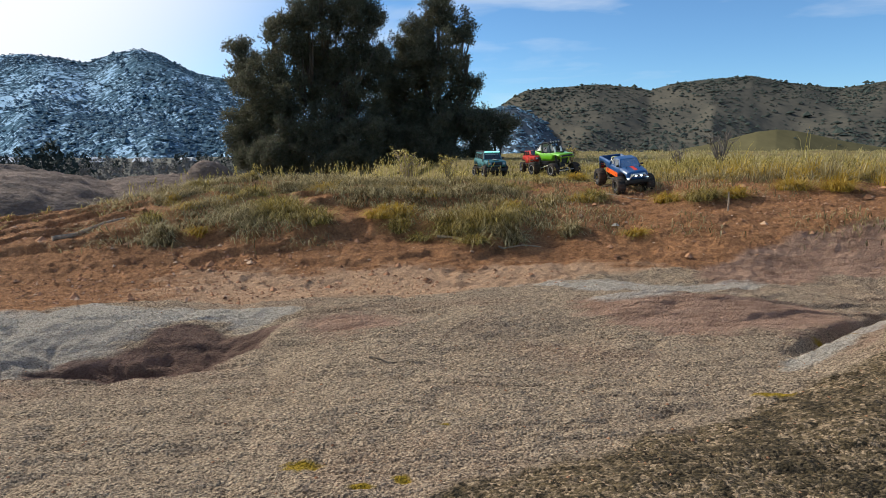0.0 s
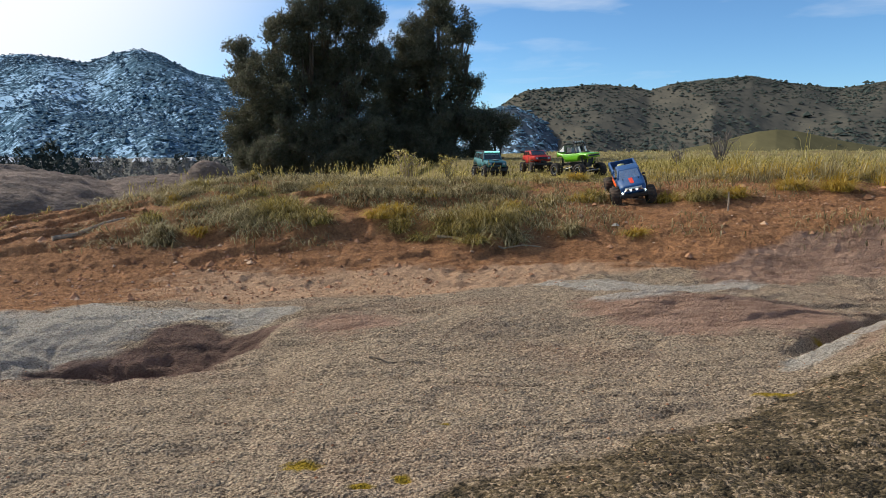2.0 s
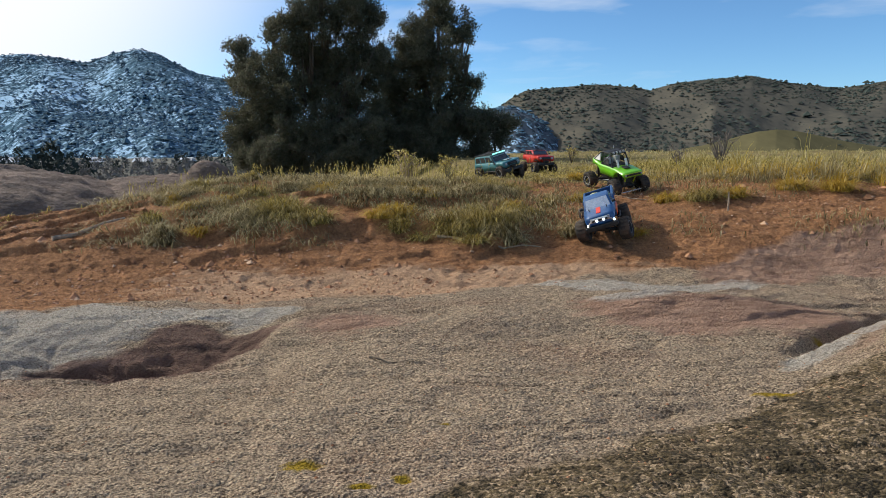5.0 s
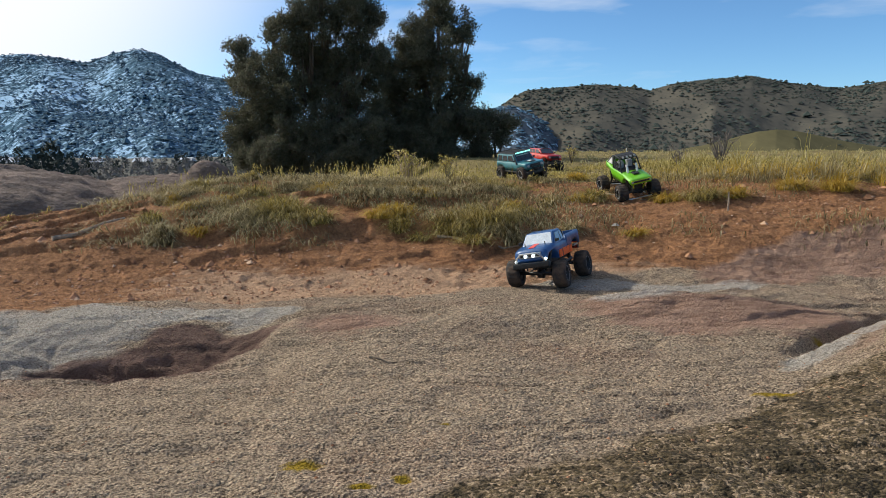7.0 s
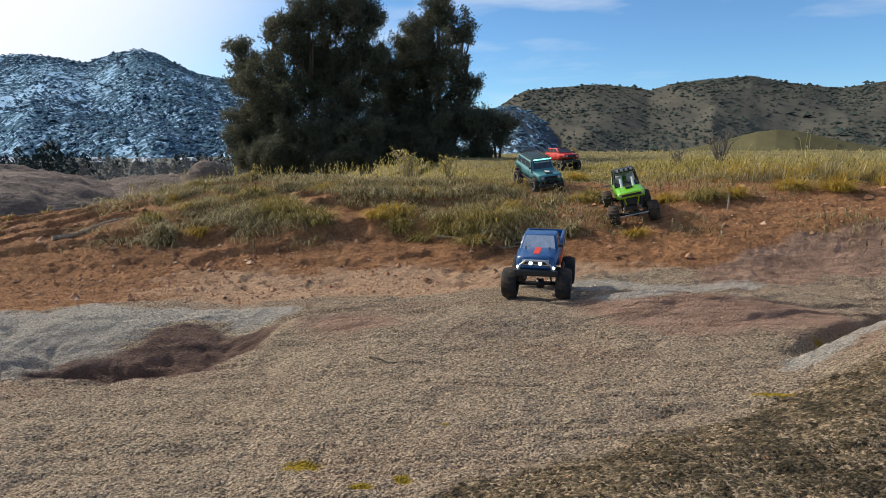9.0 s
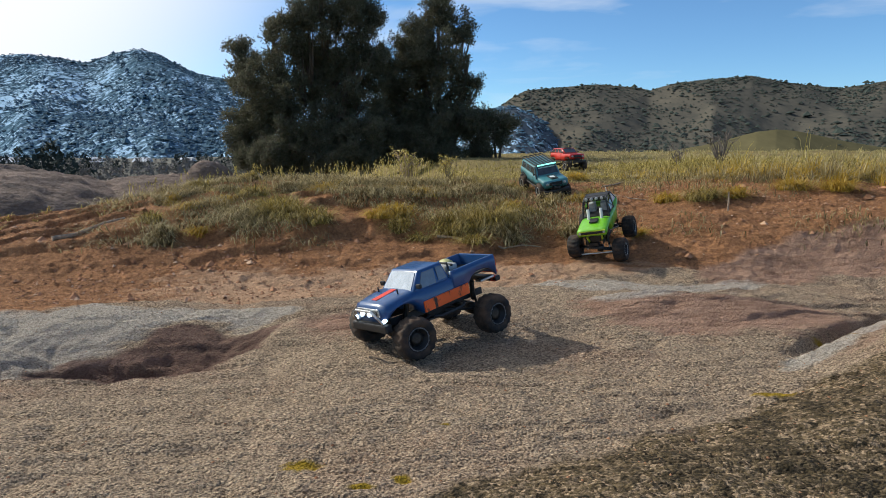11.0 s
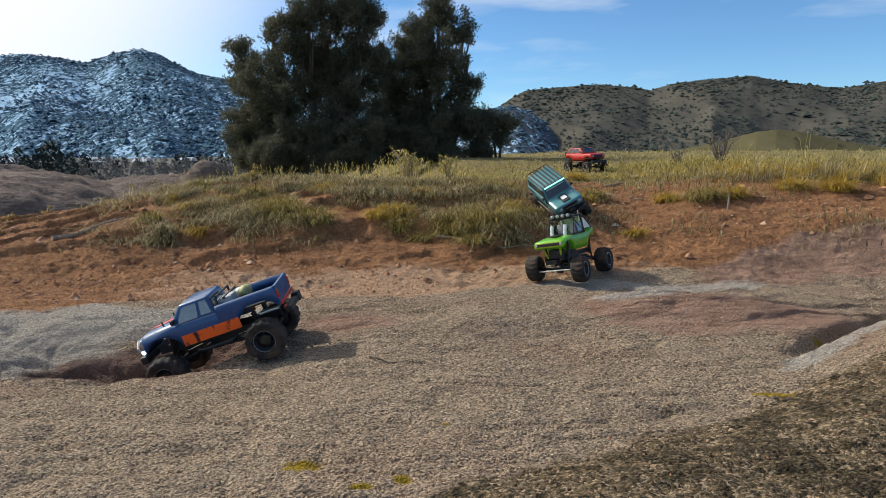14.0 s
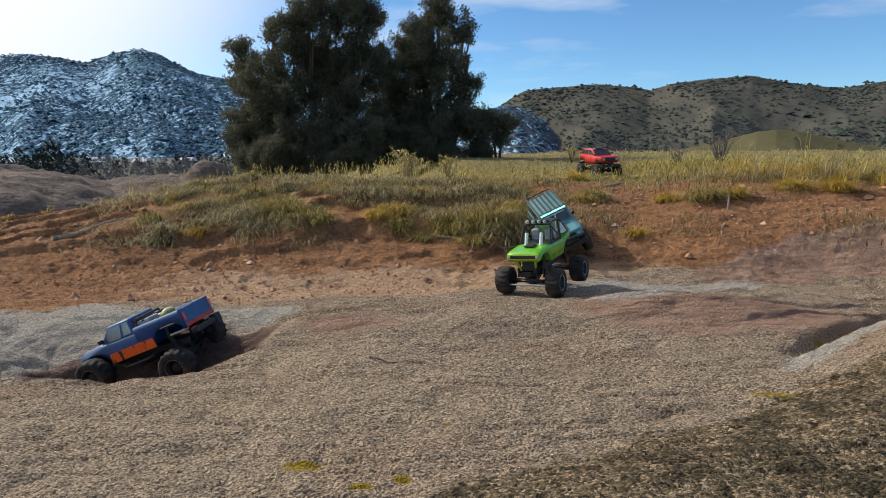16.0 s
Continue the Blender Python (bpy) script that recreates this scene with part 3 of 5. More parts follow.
def gear(truck, L, T, R, W, lugs, ring_mat, top, link_mat):
    """Wheels, axles, shocks, rails and links. Returns the parts that move."""
    moving = {}
    for key, sx, sy in (("FL", 1, 1), ("FR", 1, -1), ("RL", -1, 1), ("RR", -1, -1)):
        moving[key] = wheel(truck, (sx * L / 2, sy * T / 2, R), R, W, sy, lugs, ring_mat)
    for key, sx in (("front", 1), ("rear", -1)):
        bm = tube([(0, -T / 2 + W * 0.3, 0), (0, T / 2 - W * 0.3, 0)], 0.009)
        lathe([(-0.016, 0.010), (-0.014, 0.021), (0.014, 0.021), (0.016, 0.010)], 14, bm, "Y", None, (0, 0.015, 0))
        tube([(sx * 0.022, -T / 2 + W * 0.4, 0.006), (sx * 0.022, T / 2 - W * 0.4, 0.006)], 0.0035, bm)
        ax = part("axle", smooth(bm), dark_metal, truck)
        ax.location = (sx * L / 2, 0, R)
        moving[key] = ax
        for sy in (1, -1):
            bm = tube([(sx * (L / 2 - 0.012), sy * (T / 2 - W * 0.9), R + 0.01), (sx * (L / 2 - 0.03), sy * 0.06, top)], 0.0045)
            part("shock", tube([(sx * (L / 2 - 0.018), sy * (T / 2 - W * 1.0), R + 0.03), (sx * (L / 2 - 0.028), sy * 0.064, top - 0.015)], 0.0085, bm), dark_metal, truck)
            part("link", tube([(sx * (L / 2 - 0.01), sy * 0.06, R - 0.006), (sx * 0.035, sy * 0.035, R + 0.022)], 0.004), link_mat, truck)
    for sy in (1, -1):
        part("chassis_rail", box(-L / 2 - 0.03, L / 2 + 0.03, sy * 0.042 - 0.004, sy * 0.042 + 0.004, R + 0.035, R + 0.058, 0.002), black_plastic, truck)
    part("gearbox", box(-0.04, 0.04, -0.03, 0.03, R + 0.012, R + 0.05, 0.006), black_plastic, truck)
    part("skid_plate", box(-0.07, 0.07, -0.04, 0.04, R + 0.006, R + 0.012, 0.002), dark_metal, truck)
    return moving


def lower_body(stations, sill, arches, axles, arch_z, arch_r):
    """Skin of hood and flanks: stations of (x, half width, shoulder z, top z); wheel arches cut into the sill."""
    xs = np.linspace(stations[0][0], stations[-1][0], 66)
    sx = [-s[0] for s in stations]
    rows = []
    for x in xs:
        w, zs, zt = (float(np.interp(-x, sx, [s[k] for s in stations])) for k in (1, 2, 3))
        z0 = sill
        for a in axles:
            if abs(x - a) < arch_r:
                z0 = max(z0, arch_z + math.sqrt(arch_r ** 2 - (x - a) ** 2))
        z0 = min(z0, zs - 0.004)
        rows.append((float(x), [(w * 0.55, z0 + 0.002), (w * 0.97, z0), (w, (z0 + zs) / 2), (w * 0.985, zs - 0.002), (w * 0.93, zs + (zt - zs) * 0.6), (w * 0.62, zt - 0.001), (0.0, zt)]))
    return smooth(loft(rows), 32)


def cabin(x0, x1, x2, x3, w0, w1, z0, z1):
    """A cabin from foot (x0 front, x3 rear, half width w0) to roof (x1, x2, w1)."""
    bm = bmesh.new()
    ring = lambda xa, xb, w, z: [bm.verts.new(p) for p in ((xa, w, z), (xb, w, z), (xb, -w, z), (xa, -w, z))]
    a, b = ring(x0, x3, w0, z0), ring(x1, x2, w1, z1)
    bm.faces.new(a), bm.faces.new(b)
    for k in range(4):
        bm.faces.new((a[k], a[(k + 1) % 4], b[(k + 1) % 4], b[k]))
    bmesh.ops.bevel(bm, geom=list(bm.edges), offset=0.006, segments=3, affect="EDGES", profile=0.5)
    side = [(x0, w0, z0), (x3, w0, z0), (x2, w1, z1), (x1, w1, z1)]
    front = [(x0, w0, z0), (x0, -w0, z0), (x1, -w1, z1), (x1, w1, z1)]
    rear = [(x3, w0, z0), (x3, -w0, z0), (x2, -w1, z1), (x2, w1, z1)]
    return smooth(bm), side, front, rear


def lamp(parent, name, x, y, z, r, mat, label="", fwd=1):
    bm = lathe([(0.0, r * 0.7), (0.004, r), (0.010, r), (0.012, r * 0.7), (0.0135, 0.0005)], 16)
    bmesh.ops.rotate(bm, verts=bm.verts, cent=(0, 0, 0), matrix=Matrix.Rotation(radians(-90 * fwd), 3, "Z"))
    bmesh.ops.translate(bm, verts=bm.verts, vec=(x, y, z))
    return part(name, smooth(bm), mat, parent, label)


def tilt(ob, degrees, about):
    """Rake a part nose down about a point."""
    p = Vector(about)
    ob.matrix_local = Matrix.Translation(p) @ Matrix.Rotation(radians(degrees), 4, "Y") @ Matrix.Translation(-p) @ ob.matrix_local


def pickup():
    L, T, R = 0.33, 0.225, 0.066
    t = thing("model_truck", "dark blue toy crawler pickup with orange flame side panels", "toy truck")
    mv = gear(t, L, T, R, 0.062, 0.075, dull_ring, 0.175, black_plastic)
    kids = set(t.children)
    part("body", lower_body([(0.232, 0.070, 0.176, 0.198), (0.222, 0.082, 0.184, 0.206), (0.17, 0.088, 0.194, 0.213), (0.120, 0.090, 0.200, 0.217), (0.10, 0.090, 0.203, 0.213), (-0.040, 0.090, 0.203, 0.210)], 0.135, 0, (0.165,), 0.112, 0.074), blue_paint, t, "dark blue glossy hood and doors")
    cab, side, front, rear = cabin(0.122, 0.072, -0.022, -0.036, 0.084, 0.068, 0.203, 0.264)
    part("cab", cab, blue_paint, t)
    part("windshield", pane(front, 0.07, 0.93, 0.10, 0.92), clear_window, t, "bright reflecting windshield")
    part("rear_window", pane(rear, 0.1, 0.9, 0.2, 0.85), smoked, t)
    for c in (side, mirror(side)):
        part("side_window", pane(c, 0.16, 0.62, 0.12, 0.84), tinted, t)
        part("side_window", pane(c, 0.70, 0.93, 0.16, 0.84), tinted, t)
    # open bed: walls, floor and tailgate
    for sy in (1, -1):
        rows = []
        for x in np.linspace(-0.038, -0.235, 34):
            z0 = 0.135 if abs(x + 0.165) >= 0.08 else max(0.135, 0.118 + math.sqrt(0.08 ** 2 - (x + 0.165) ** 2))
            rows.append((x, z0))
        bm = bmesh.new()
        prev = None
        for x, z0 in rows:
            q = [bm.verts.new(p) for p in ((x, sy * 0.078, min(z0, 0.19)), (x, sy * 0.090, z0), (x, sy * 0.092, 0.212), (x, sy * 0.088, 0.226), (x, sy * 0.078, 0.226))]
            if prev:
                for k in range(5):
                    bm.faces.new((prev[k], prev[(k + 1) % 5], q[(k + 1) % 5], q[k]))
            else:
                bm.faces.new(q)
            prev = q
        bm.faces.new(prev[::-1])
        part("bed_side", smooth(bm, 35), blue_paint, t)
    part("bed_floor", box(-0.235, -0.038, -0.078, 0.078, 0.182, 0.188), black_plastic, t)
    part("tailgate", box(-0.240, -0.231, -0.086, 0.086, 0.165, 0.226, 0.003), blue_paint, t)
    part("tailgate_trim", box(-0.2435, -0.239, -0.085, 0.085, 0.160, 0.172, 0.001), red_plastic, t, "orange-red lower tailgate strip")
    for sy in (1, -1):
        part("flame_panel", box(-0.098, 0.092, sy * 0.0895 - 0.002, sy * 0.0895 + 0.0035, 0.136, 0.171, 0.001), orange_panel, t, "orange and black flame panel")
        part("tail_lamp", box(-0.243, -0.236, sy * 0.080 - 0.006, sy * 0.080 + 0.006, 0.185, 0.212, 0.001), tail_glow, t)
        part("rear_mud_flap", box(-0.246, -0.238, sy * 0.06 - 0.012, sy * 0.06 + 0.012, 0.128, 0.150, 0.001), red_plastic, t)
        part("rock_slider", tube([(0.06, sy * 0.086, 0.112), (0.04, sy * 0.098, 0.108), (-0.05, sy * 0.098, 0.108), (-0.07, sy * 0.086, 0.112)], 0.0055), black_plastic, t)
        part("hood_pin", tube([(0.15, sy * 0.05, 0.205), (0.15, sy * 0.05, 0.228)], 0.0025), black_plastic, t)
        part("mirror", box(0.094, 0.104, sy * 0.093 - 0.010, sy * 0.093 + 0.010, 0.216, 0.230, 0.003), black_plastic, t)
        lamp(t, "headlamp", 0.226, sy * 0.073, 0.158, 0.0065, lamp_glow, "lit bluish headlamp")
        lamp(t, "bar_lamp", 0.238, sy * 0.019, 0.178, 0.0075, lamp_glow, "lit round bumper lamp")
    part("grille", box(0.226, 0.237, -0.055, 0.055, 0.168, 0.192, 0.003), steel, t, "chrome grille")
    part("grille_mesh", box(0.234, 0.2385, -0.047, 0.047, 0.172, 0.188, 0.001), black_plastic, t)
    part("front_bumper", box(0.222, 0.246, -0.090, 0.090, 0.122, 0.148, 0.006), black_plastic, t)
    part("bull_bar", tube([(0.236, -0.07, 0.146), (0.250, -0.062, 0.172), (0.252, -0.04, 0.190), (0.252, 0.04, 0.190), (0.250, 0.062, 0.172), (0.236, 0.07, 0.146)], 0.004), steel, t, "bright metal bull bar")
    part("rear_bumper", box(-0.262, -0.238, -0.075, 0.075, 0.128, 0.146, 0.004), black_plastic, t)
    part("rear_bumper_pad", box(-0.266, -0.24, -0.078, -0.045, 0.124, 0.156, 0.004), black_plastic, t)
    part("exhaust_guard", box(-0.225, -0.16, 0.058, 0.085, 0.150, 0.158, 0.003), steel, t)
    part("hood_stripe", box(0.125, 0.205, -0.013, 0.013, 0.2165, 0.2195, 0.001, None, Matrix.Rotation(radians(6.0), 4, "Y") @ Matrix.Translation((-0.022, 0, 0.0110))), red_plastic, t, "red hood emblem drawn as a plain stripe")
    part("cargo_can", box(-0.094, -0.044, 0.004, 0.062, 0.188, 0.240, 0.005), grey_plastic, t, "pale grey cargo box in the bed")
    part("cargo_can", box(-0.094, -0.044, -0.062, -0.004, 0.188, 0.234, 0.005), white_plastic, t, "white cargo box in the bed")
    part("cargo_strap", box(-0.074, -0.066, -0.064, 0.064, 0.235, 0.2425, 0.001), black_plastic, t)
    part("rope_bag", smooth(lathe([(-0.028, 0.004), (-0.02, 0.018), (0.0, 0.022), (0.02, 0.018), (0.028, 0.004)], 14, None, "Y", None, (-0.115, -0.02, 0.222))), yellow_plastic, t, "yellow bag in the bed")
    part("roll_bar", tube([(-0.046, 0.074, 0.220), (-0.048, 0.066, 0.250), (-0.048, -0.066, 0.250), (-0.046, -0.074, 0.220)], 0.004), black_plastic, t)
    for ob in set(t.children) - kids:
        tilt(ob, 4.0, (0, 0, 0.15))
        ob.location.z -= 0.012
    return t, mv, (L, T, R)


def cage_truck():
    L, T, R = 0.31, 0.235, 0.063
    t = thing("model_truck", "lime green toy rock crawler with a black roll cage", "toy truck")
    mv = gear(t, L, T, R, 0.064, 0.12, grey_plastic, 0.185, steel)
    kids = set(t.children)
    part("body", lower_body([(0.215, 0.074, 0.196, 0.208), (0.205, 0.082, 0.204, 0.215), (0.10, 0.080, 0.214, 0.226), (0.05, 0.078, 0.214, 0.224), (-0.10, 0.078, 0.214, 0.222), (-0.16, 0.076, 0.222, 0.236), (-0.195, 0.070, 0.232, 0.246)], 0.150, 0, (0.155, -0.155), 0.125, 0.078), green_paint, t, "glossy lime green hood and flanks")
    part("grille", box(0.204, 0.2185, -0.058, 0.058, 0.188, 0.202, 0.002), black_plastic, t)
    part("grille_surround", box(0.202, 0.2165, -0.072, 0.072, 0.182, 0.207, 0.003), lime_plastic, t)
    part("headlamp", box(0.210, 0.2195, 0.058, 0.070, 0.189, 0.201, 0.002), grey_plastic, t)
    part("headlamp", box(0.210, 0.2195, -0.070, -0.058, 0.189, 0.201, 0.002), grey_plastic, t)
    part("hood_scoop", box(0.10, 0.15, -0.022, 0.022, 0.224, 0.232, 0.004), black_plastic, t)
    part("cockpit", box(-0.09, 0.06, -0.068, 0.068, 0.205, 0.2275, 0.003), black_plastic, t)
    for sy in (1, -1):
        part("cage_hoop", tube([(0.065, sy * 0.072, 0.222), (0.030, sy * 0.062, 0.305), (0.0, sy * 0.060, 0.314), (-0.07, sy * 0.060, 0.312), (-0.10, sy * 0.060, 0.300), (-0.175, sy * 0.066, 0.238)], 0.0045), black_plastic, t)
        part("cage_post", tube([(-0.06, sy * 0.074, 0.222), (-0.068, sy * 0.060, 0.312)], 0.004), black_plastic, t)
        part("cage_brace", tube([(-0.06, sy * 0.073, 0.226), (0.028, sy * 0.062, 0.302)], 0.003), black_plastic, t)
        part("shock_tower", tube([(0.088, sy * 0.035, 0.222), (0.070, sy * 0.035, 0.275)], 0.0085), white_plastic, t, "white upright shock reservoir")
        part("fender_strut", tube([(0.19, sy * 0.045, 0.185), (0.165, sy * 0.035, 0.125)], 0.005), lime_plastic, t, "yellow-green front strut")
        part("seat", box(-0.055, -0.015, sy * 0.032 - 0.018, sy * 0.032 + 0.018, 0.225, 0.275, 0.006), grey_plastic, t)
        part("rear_panel", pane([(-0.098, sy * 0.064, 0.240), (-0.18, sy * 0.066, 0.240), (-0.165, sy * 0.064, 0.252), (-0.10, sy * 0.060, 0.300)], 0, 1, 0, 1), white_plastic, t)
        part("side_net", pane([(0.02, sy * 0.0735, 0.226), (-0.058, sy * 0.074, 0.226), (-0.066, sy * 0.062, 0.300), (0.02, sy * 0.062, 0.285)], 0.12, 0.85, 0.1, 0.75, 0.001, 0.001), smoked, t)
    for x, z in ((0.028, 0.306), (-0.068, 0.313), (-0.02, 0.3145), (-0.10, 0.301)):
        part("cage_crossbar", tube([(x, -0.062, z), (x, 0.062, z)], 0.004), black_plastic, t)
    part("roof_panel", box(-0.066, 0.0, -0.056, 0.056, 0.3125, 0.3165, 0.001), black_plastic, t)
    part("rear_deck", pane([(-0.10, 0.062, 0.302), (-0.10, -0.062, 0.302), (-0.18, -0.066, 0.242), (-0.18, 0.066, 0.242)], 0, 1, 0, 1), white_plastic, t, "white sloping rear cover")
    part("light_pod", box(0.018, 0.034, -0.055, 0.055, 0.312, 0.326, 0.003), black_plastic, t)
    for y in (-0.042, -0.014, 0.014, 0.042):
        lamp(t, "roof_lamp", 0.030, y, 0.319, 0.0085, grey_plastic)
    part("front_shock_mount", box(0.12, 0.165, -0.03, 0.03, 0.12, 0.165, 0.006), black_plastic, t)
    part("servo", box(0.135, 0.17, -0.045, 0.01, 0.095, 0.118, 0.003), black_plastic, t)
    part("steering_rod", tube([(0.19, -0.085, 0.066), (0.19, 0.085, 0.066)], 0.004), steel, t, "bare metal steering rod")
    part("antenna", tube([(-0.08, 0.045, 0.23), (-0.09, 0.045, 0.335)], 0.0015), white_plastic, t)
    for ob in set(t.children) - kids:
        ob.location.z -= 0.016
    return t, mv, (L, T, R)


def wagon(label, paint_mat, L, T, R, W, roof_z, belt_z, hood_z, cab, rack, w):
    t = thing("model_truck", label, "toy truck")
    mv = gear(t, L, T, R, W, 0.05, grey_plastic, belt_z - 0.02, black_plastic)
    x0, x1, x2, x3 = cab
    nose = L / 2 + 0.055
    part("body", lower_body([(nose, w * 0.86, hood_z - 0.014, hood_z - 0.004), (nose - 0.008, w, hood_z - 0.006, hood_z), (x0, w, belt_z - 0.004, hood_z + 0.005), (x0 - 0.02, w, belt_z, belt_z + 0.003), (x3, w, belt_z, belt_z + 0.003)], R + 0.045, 0, (L / 2, -L / 2), R + 0.012, R + 0.016), paint_mat, t)
    c, side, front, rear = cabin(x0, x1, x2, x3, w * 0.96, w * 0.83, belt_z, roof_z)
    part("cab", c, paint_mat, t)
    part("windshield", pane(front, 0.07, 0.93, 0.12, 0.90), smoked, t, "dark windshield")
    part("rear_window", pane(rear, 0.12, 0.88, 0.25, 0.85), smoked, t)
    for q in (side, mirror(side)):
        for u0, u1 in ((0.12, 0.38), (0.43, 0.66), (0.71, 0.93)):
            part("side_window", pane(q, u0, u1, 0.16, 0.84), smoked, t)
    part("grille", box(nose - 0.008, nose + 0.004, -w * 0.5, w * 0.5, hood_z - 0.036, hood_z - 0.012, 0.002), black_plastic, t)
    for sy in (1, -1):
        lamp(t, "headlamp", nose - 0.006, sy * w * 0.68, hood_z - 0.024, 0.010, grey_plastic)
        part("fender_flare", box(L / 2 - R - 0.012, L / 2 + R * 0.7, sy * w - 0.004, sy * w + 0.008, R * 2 + 0.012, R * 2 + 0.018, 0.002), black_plastic, t)
        part("fender_flare", box(-L / 2 - R, -L / 2 + R, sy * w - 0.004, sy * w + 0.008, R * 2 + 0.014, R * 2 + 0.020, 0.002), black_plastic, t)
        part("rock_slider", tube([(L / 2 - R - 0.01, sy * (w + 0.002), R + 0.038), (-L / 2 + R + 0.01, sy * (w + 0.002), R + 0.038)], 0.005), black_plastic, t)
        part("mirror", box(x0 - 0.03, x0 - 0.018, sy * (w + 0.006) - 0.008, sy * (w + 0.006) + 0.008, belt_z + 0.008, belt_z + 0.022, 0.003), black_plastic, t)
        part("door_seam", box(x0 - 0.065, x0 - 0.0635, sy * w - 0.001, sy * w + 0.0008, R + 0.05, belt_z - 0.006), black_plastic, t)
        part("tail_lamp", box(x3 - 0.003, x3 + 0.004, sy * w * 0.85 - 0.006, sy * w * 0.85 + 0.006, belt_z - 0.03, belt_z - 0.008, 0.001), tail_glow, t)
    part("front_bumper", box(nose - 0.004, nose + 0.022, -w, w, R + 0.022, R + 0.046, 0.005), black_plastic, t)
    part("winch", smooth(lathe([(-0.022, 0.006), (-0.022, 0.012), (0.022, 0.012), (0.022, 0.006)], 14, None, "Y", None, (nose + 0.012, 0, R + 0.058))), dark_metal, t)
    part("bull_bar", tube([(nose + 0.016, -0.04, R + 0.04), (nose + 0.018, -0.036, R + 0.085), (nose + 0.018, 0.036, R + 0.085), (nose + 0.016, 0.04, R + 0.04)], 0.004), black_plastic, t)
    part("rear_bumper", box(x3 - 0.02, x3 + 0.002, -w, w, R + 0.03, R + 0.05, 0.004), black_plastic, t)
    spare = part("spare_wheel", smooth(lathe([(-0.0, 0.012), (0.0, R * 0.8), (0.014, R * 0.92), (0.03, R * 0.8), (0.03, 0.012)], 24), 50), rubber, t)
    spare.matrix_local = Matrix.Translation((x3 - 0.036, 0, belt_z)) @ Matrix.Rotation(radians(90), 4, "Z") @ Matrix.Translation((0, -0.03, 0))
    if rack:
        part("roof_rack", tube([(x1 + 0.002, -w * 0.8, roof_z + 0.010), (x1 + 0.002, w * 0.8, roof_z + 0.010), (x2 - 0.01, w * 0.8, roof_z + 0.010), (x2 - 0.01, -w * 0.8, roof_z + 0.010), (x1 + 0.002, -w * 0.8, roof_z + 0.010)], 0.003), black_plastic, t)
        for k in range(7):
            y = w * 0.8 * (k / 3 - 1)
            part("rack_slat", box(x2 - 0.01, x1, y - 0.004, y + 0.004, roof_z + 0.006, roof_z + 0.011), black_plastic, t)
        part("light_bar", box(x1 + 0.002, x1 + 0.016, -w * 0.80, w * 0.80, roof_z + 0.004, roof_z + 0.018, 0.003), black_plastic, t)
        part("light_strip", box(x1 + 0.0155, x1 + 0.0185, -w * 0.77, w * 0.77, roof_z + 0.006, roof_z + 0.016, 0.001), bar_glow, t, "lit greenish white roof light bar")
        part("hood_decal", box(x0 + 0.02, nose - 0.02, -0.026, 0.026, hood_z + 0.0035, hood_z + 0.007, 0.001), black_plastic, t, "dark hood decal")
        part("decal_mark", box(x0 + 0.035, nose - 0.045, -0.016, 0.016, hood_z + 0.007, hood_z + 0.0085), white_plastic, t)
        part("window_banner", pane(front, 0.12, 0.88, 0.74, 0.86, 0.0035, 0.001), grey_plastic, t, "pale windshield banner bar")
        part("snorkel", tube([(x0 + 0.01, -w - 0.004, hood_z - 0.01), (x0 + 0.0, -w - 0.002, belt_z + 0.01), (x1 + 0.004, -w * 0.9, roof_z)], 0.005), black_plastic, t)
    else:
        part("sunroof", box(x2 * 0.3, x1 - 0.015, -w * 0.45, w * 0.45, roof_z - 0.001, roof_z + 0.002, 0.001), smoked, t)
        part("cargo_box", box(x3 - 0.055, x3 - 0.022, -w * 0.7, w * 0.2, belt_z - 0.02, belt_z + 0.018, 0.004), black_plastic, t)
        part("light_pod", box(x1 - 0.005, x1 + 0.008, -w * 0.5, w * 0.5, roof_z + 0.001, roof_z + 0.008, 0.002), black_plastic, t)
    return t, mv, (L, T, R)


blue_truck = pickup()
green_truck = cage_truck()
grey_truck = wagon("teal grey toy off-road wagon with roof rack and light bar", teal_paint, 0.30, 0.19, 0.054, 0.044, 0.226, 0.166, 0.164, (0.085, 0.040, -0.195, -0.205), True, 0.094)
red_truck = wagon("red toy off-road wagon on knobbly tyres", red_paint, 0.31, 0.20, 0.057, 0.050, 0.232, 0.178, 0.172, (0.085, 0.015, -0.165, -0.20), False, 0.092)


# ---- plants ----
def leaf_material(name, colours, translucent=0.3, rough=0.7):
    m, n, l, b = material(name)
    g = n.new("ShaderNodeNewGeometry")
    r = n.new("ShaderNodeValToRGB")
    r.color_ramp.elements[0].color, r.color_ramp.elements[1].color = (*colours[0], 1), (*colours[-1], 1)
    for k, c in enumerate(colours[1:-1]):
        r.color_ramp.elements.new((k + 1) / (len(colours) - 1)).color = (*c, 1)
    l.new(g.outputs["Random Per Island"], r.inputs["Fac"])
    l.new(r.outputs["Color"], b.inputs["Base Color"])
    b.inputs["Roughness"].default_value = rough
    b.inputs["Specular IOR Level"].default_value = 0.25
    if translucent:
        tr, mx = n.new("ShaderNodeBsdfTranslucent"), n.new("ShaderNodeMixShader")
        l.new(r.outputs["Color"], tr.inputs["Color"])
        mx.inputs[0].default_value = translucent
        l.new(b.outputs[0], mx.inputs[1])
        l.new(tr.outputs[0], mx.inputs[2])
        l.new(mx.outputs[0], n["Material Output"].inputs["Surface"])
    return m


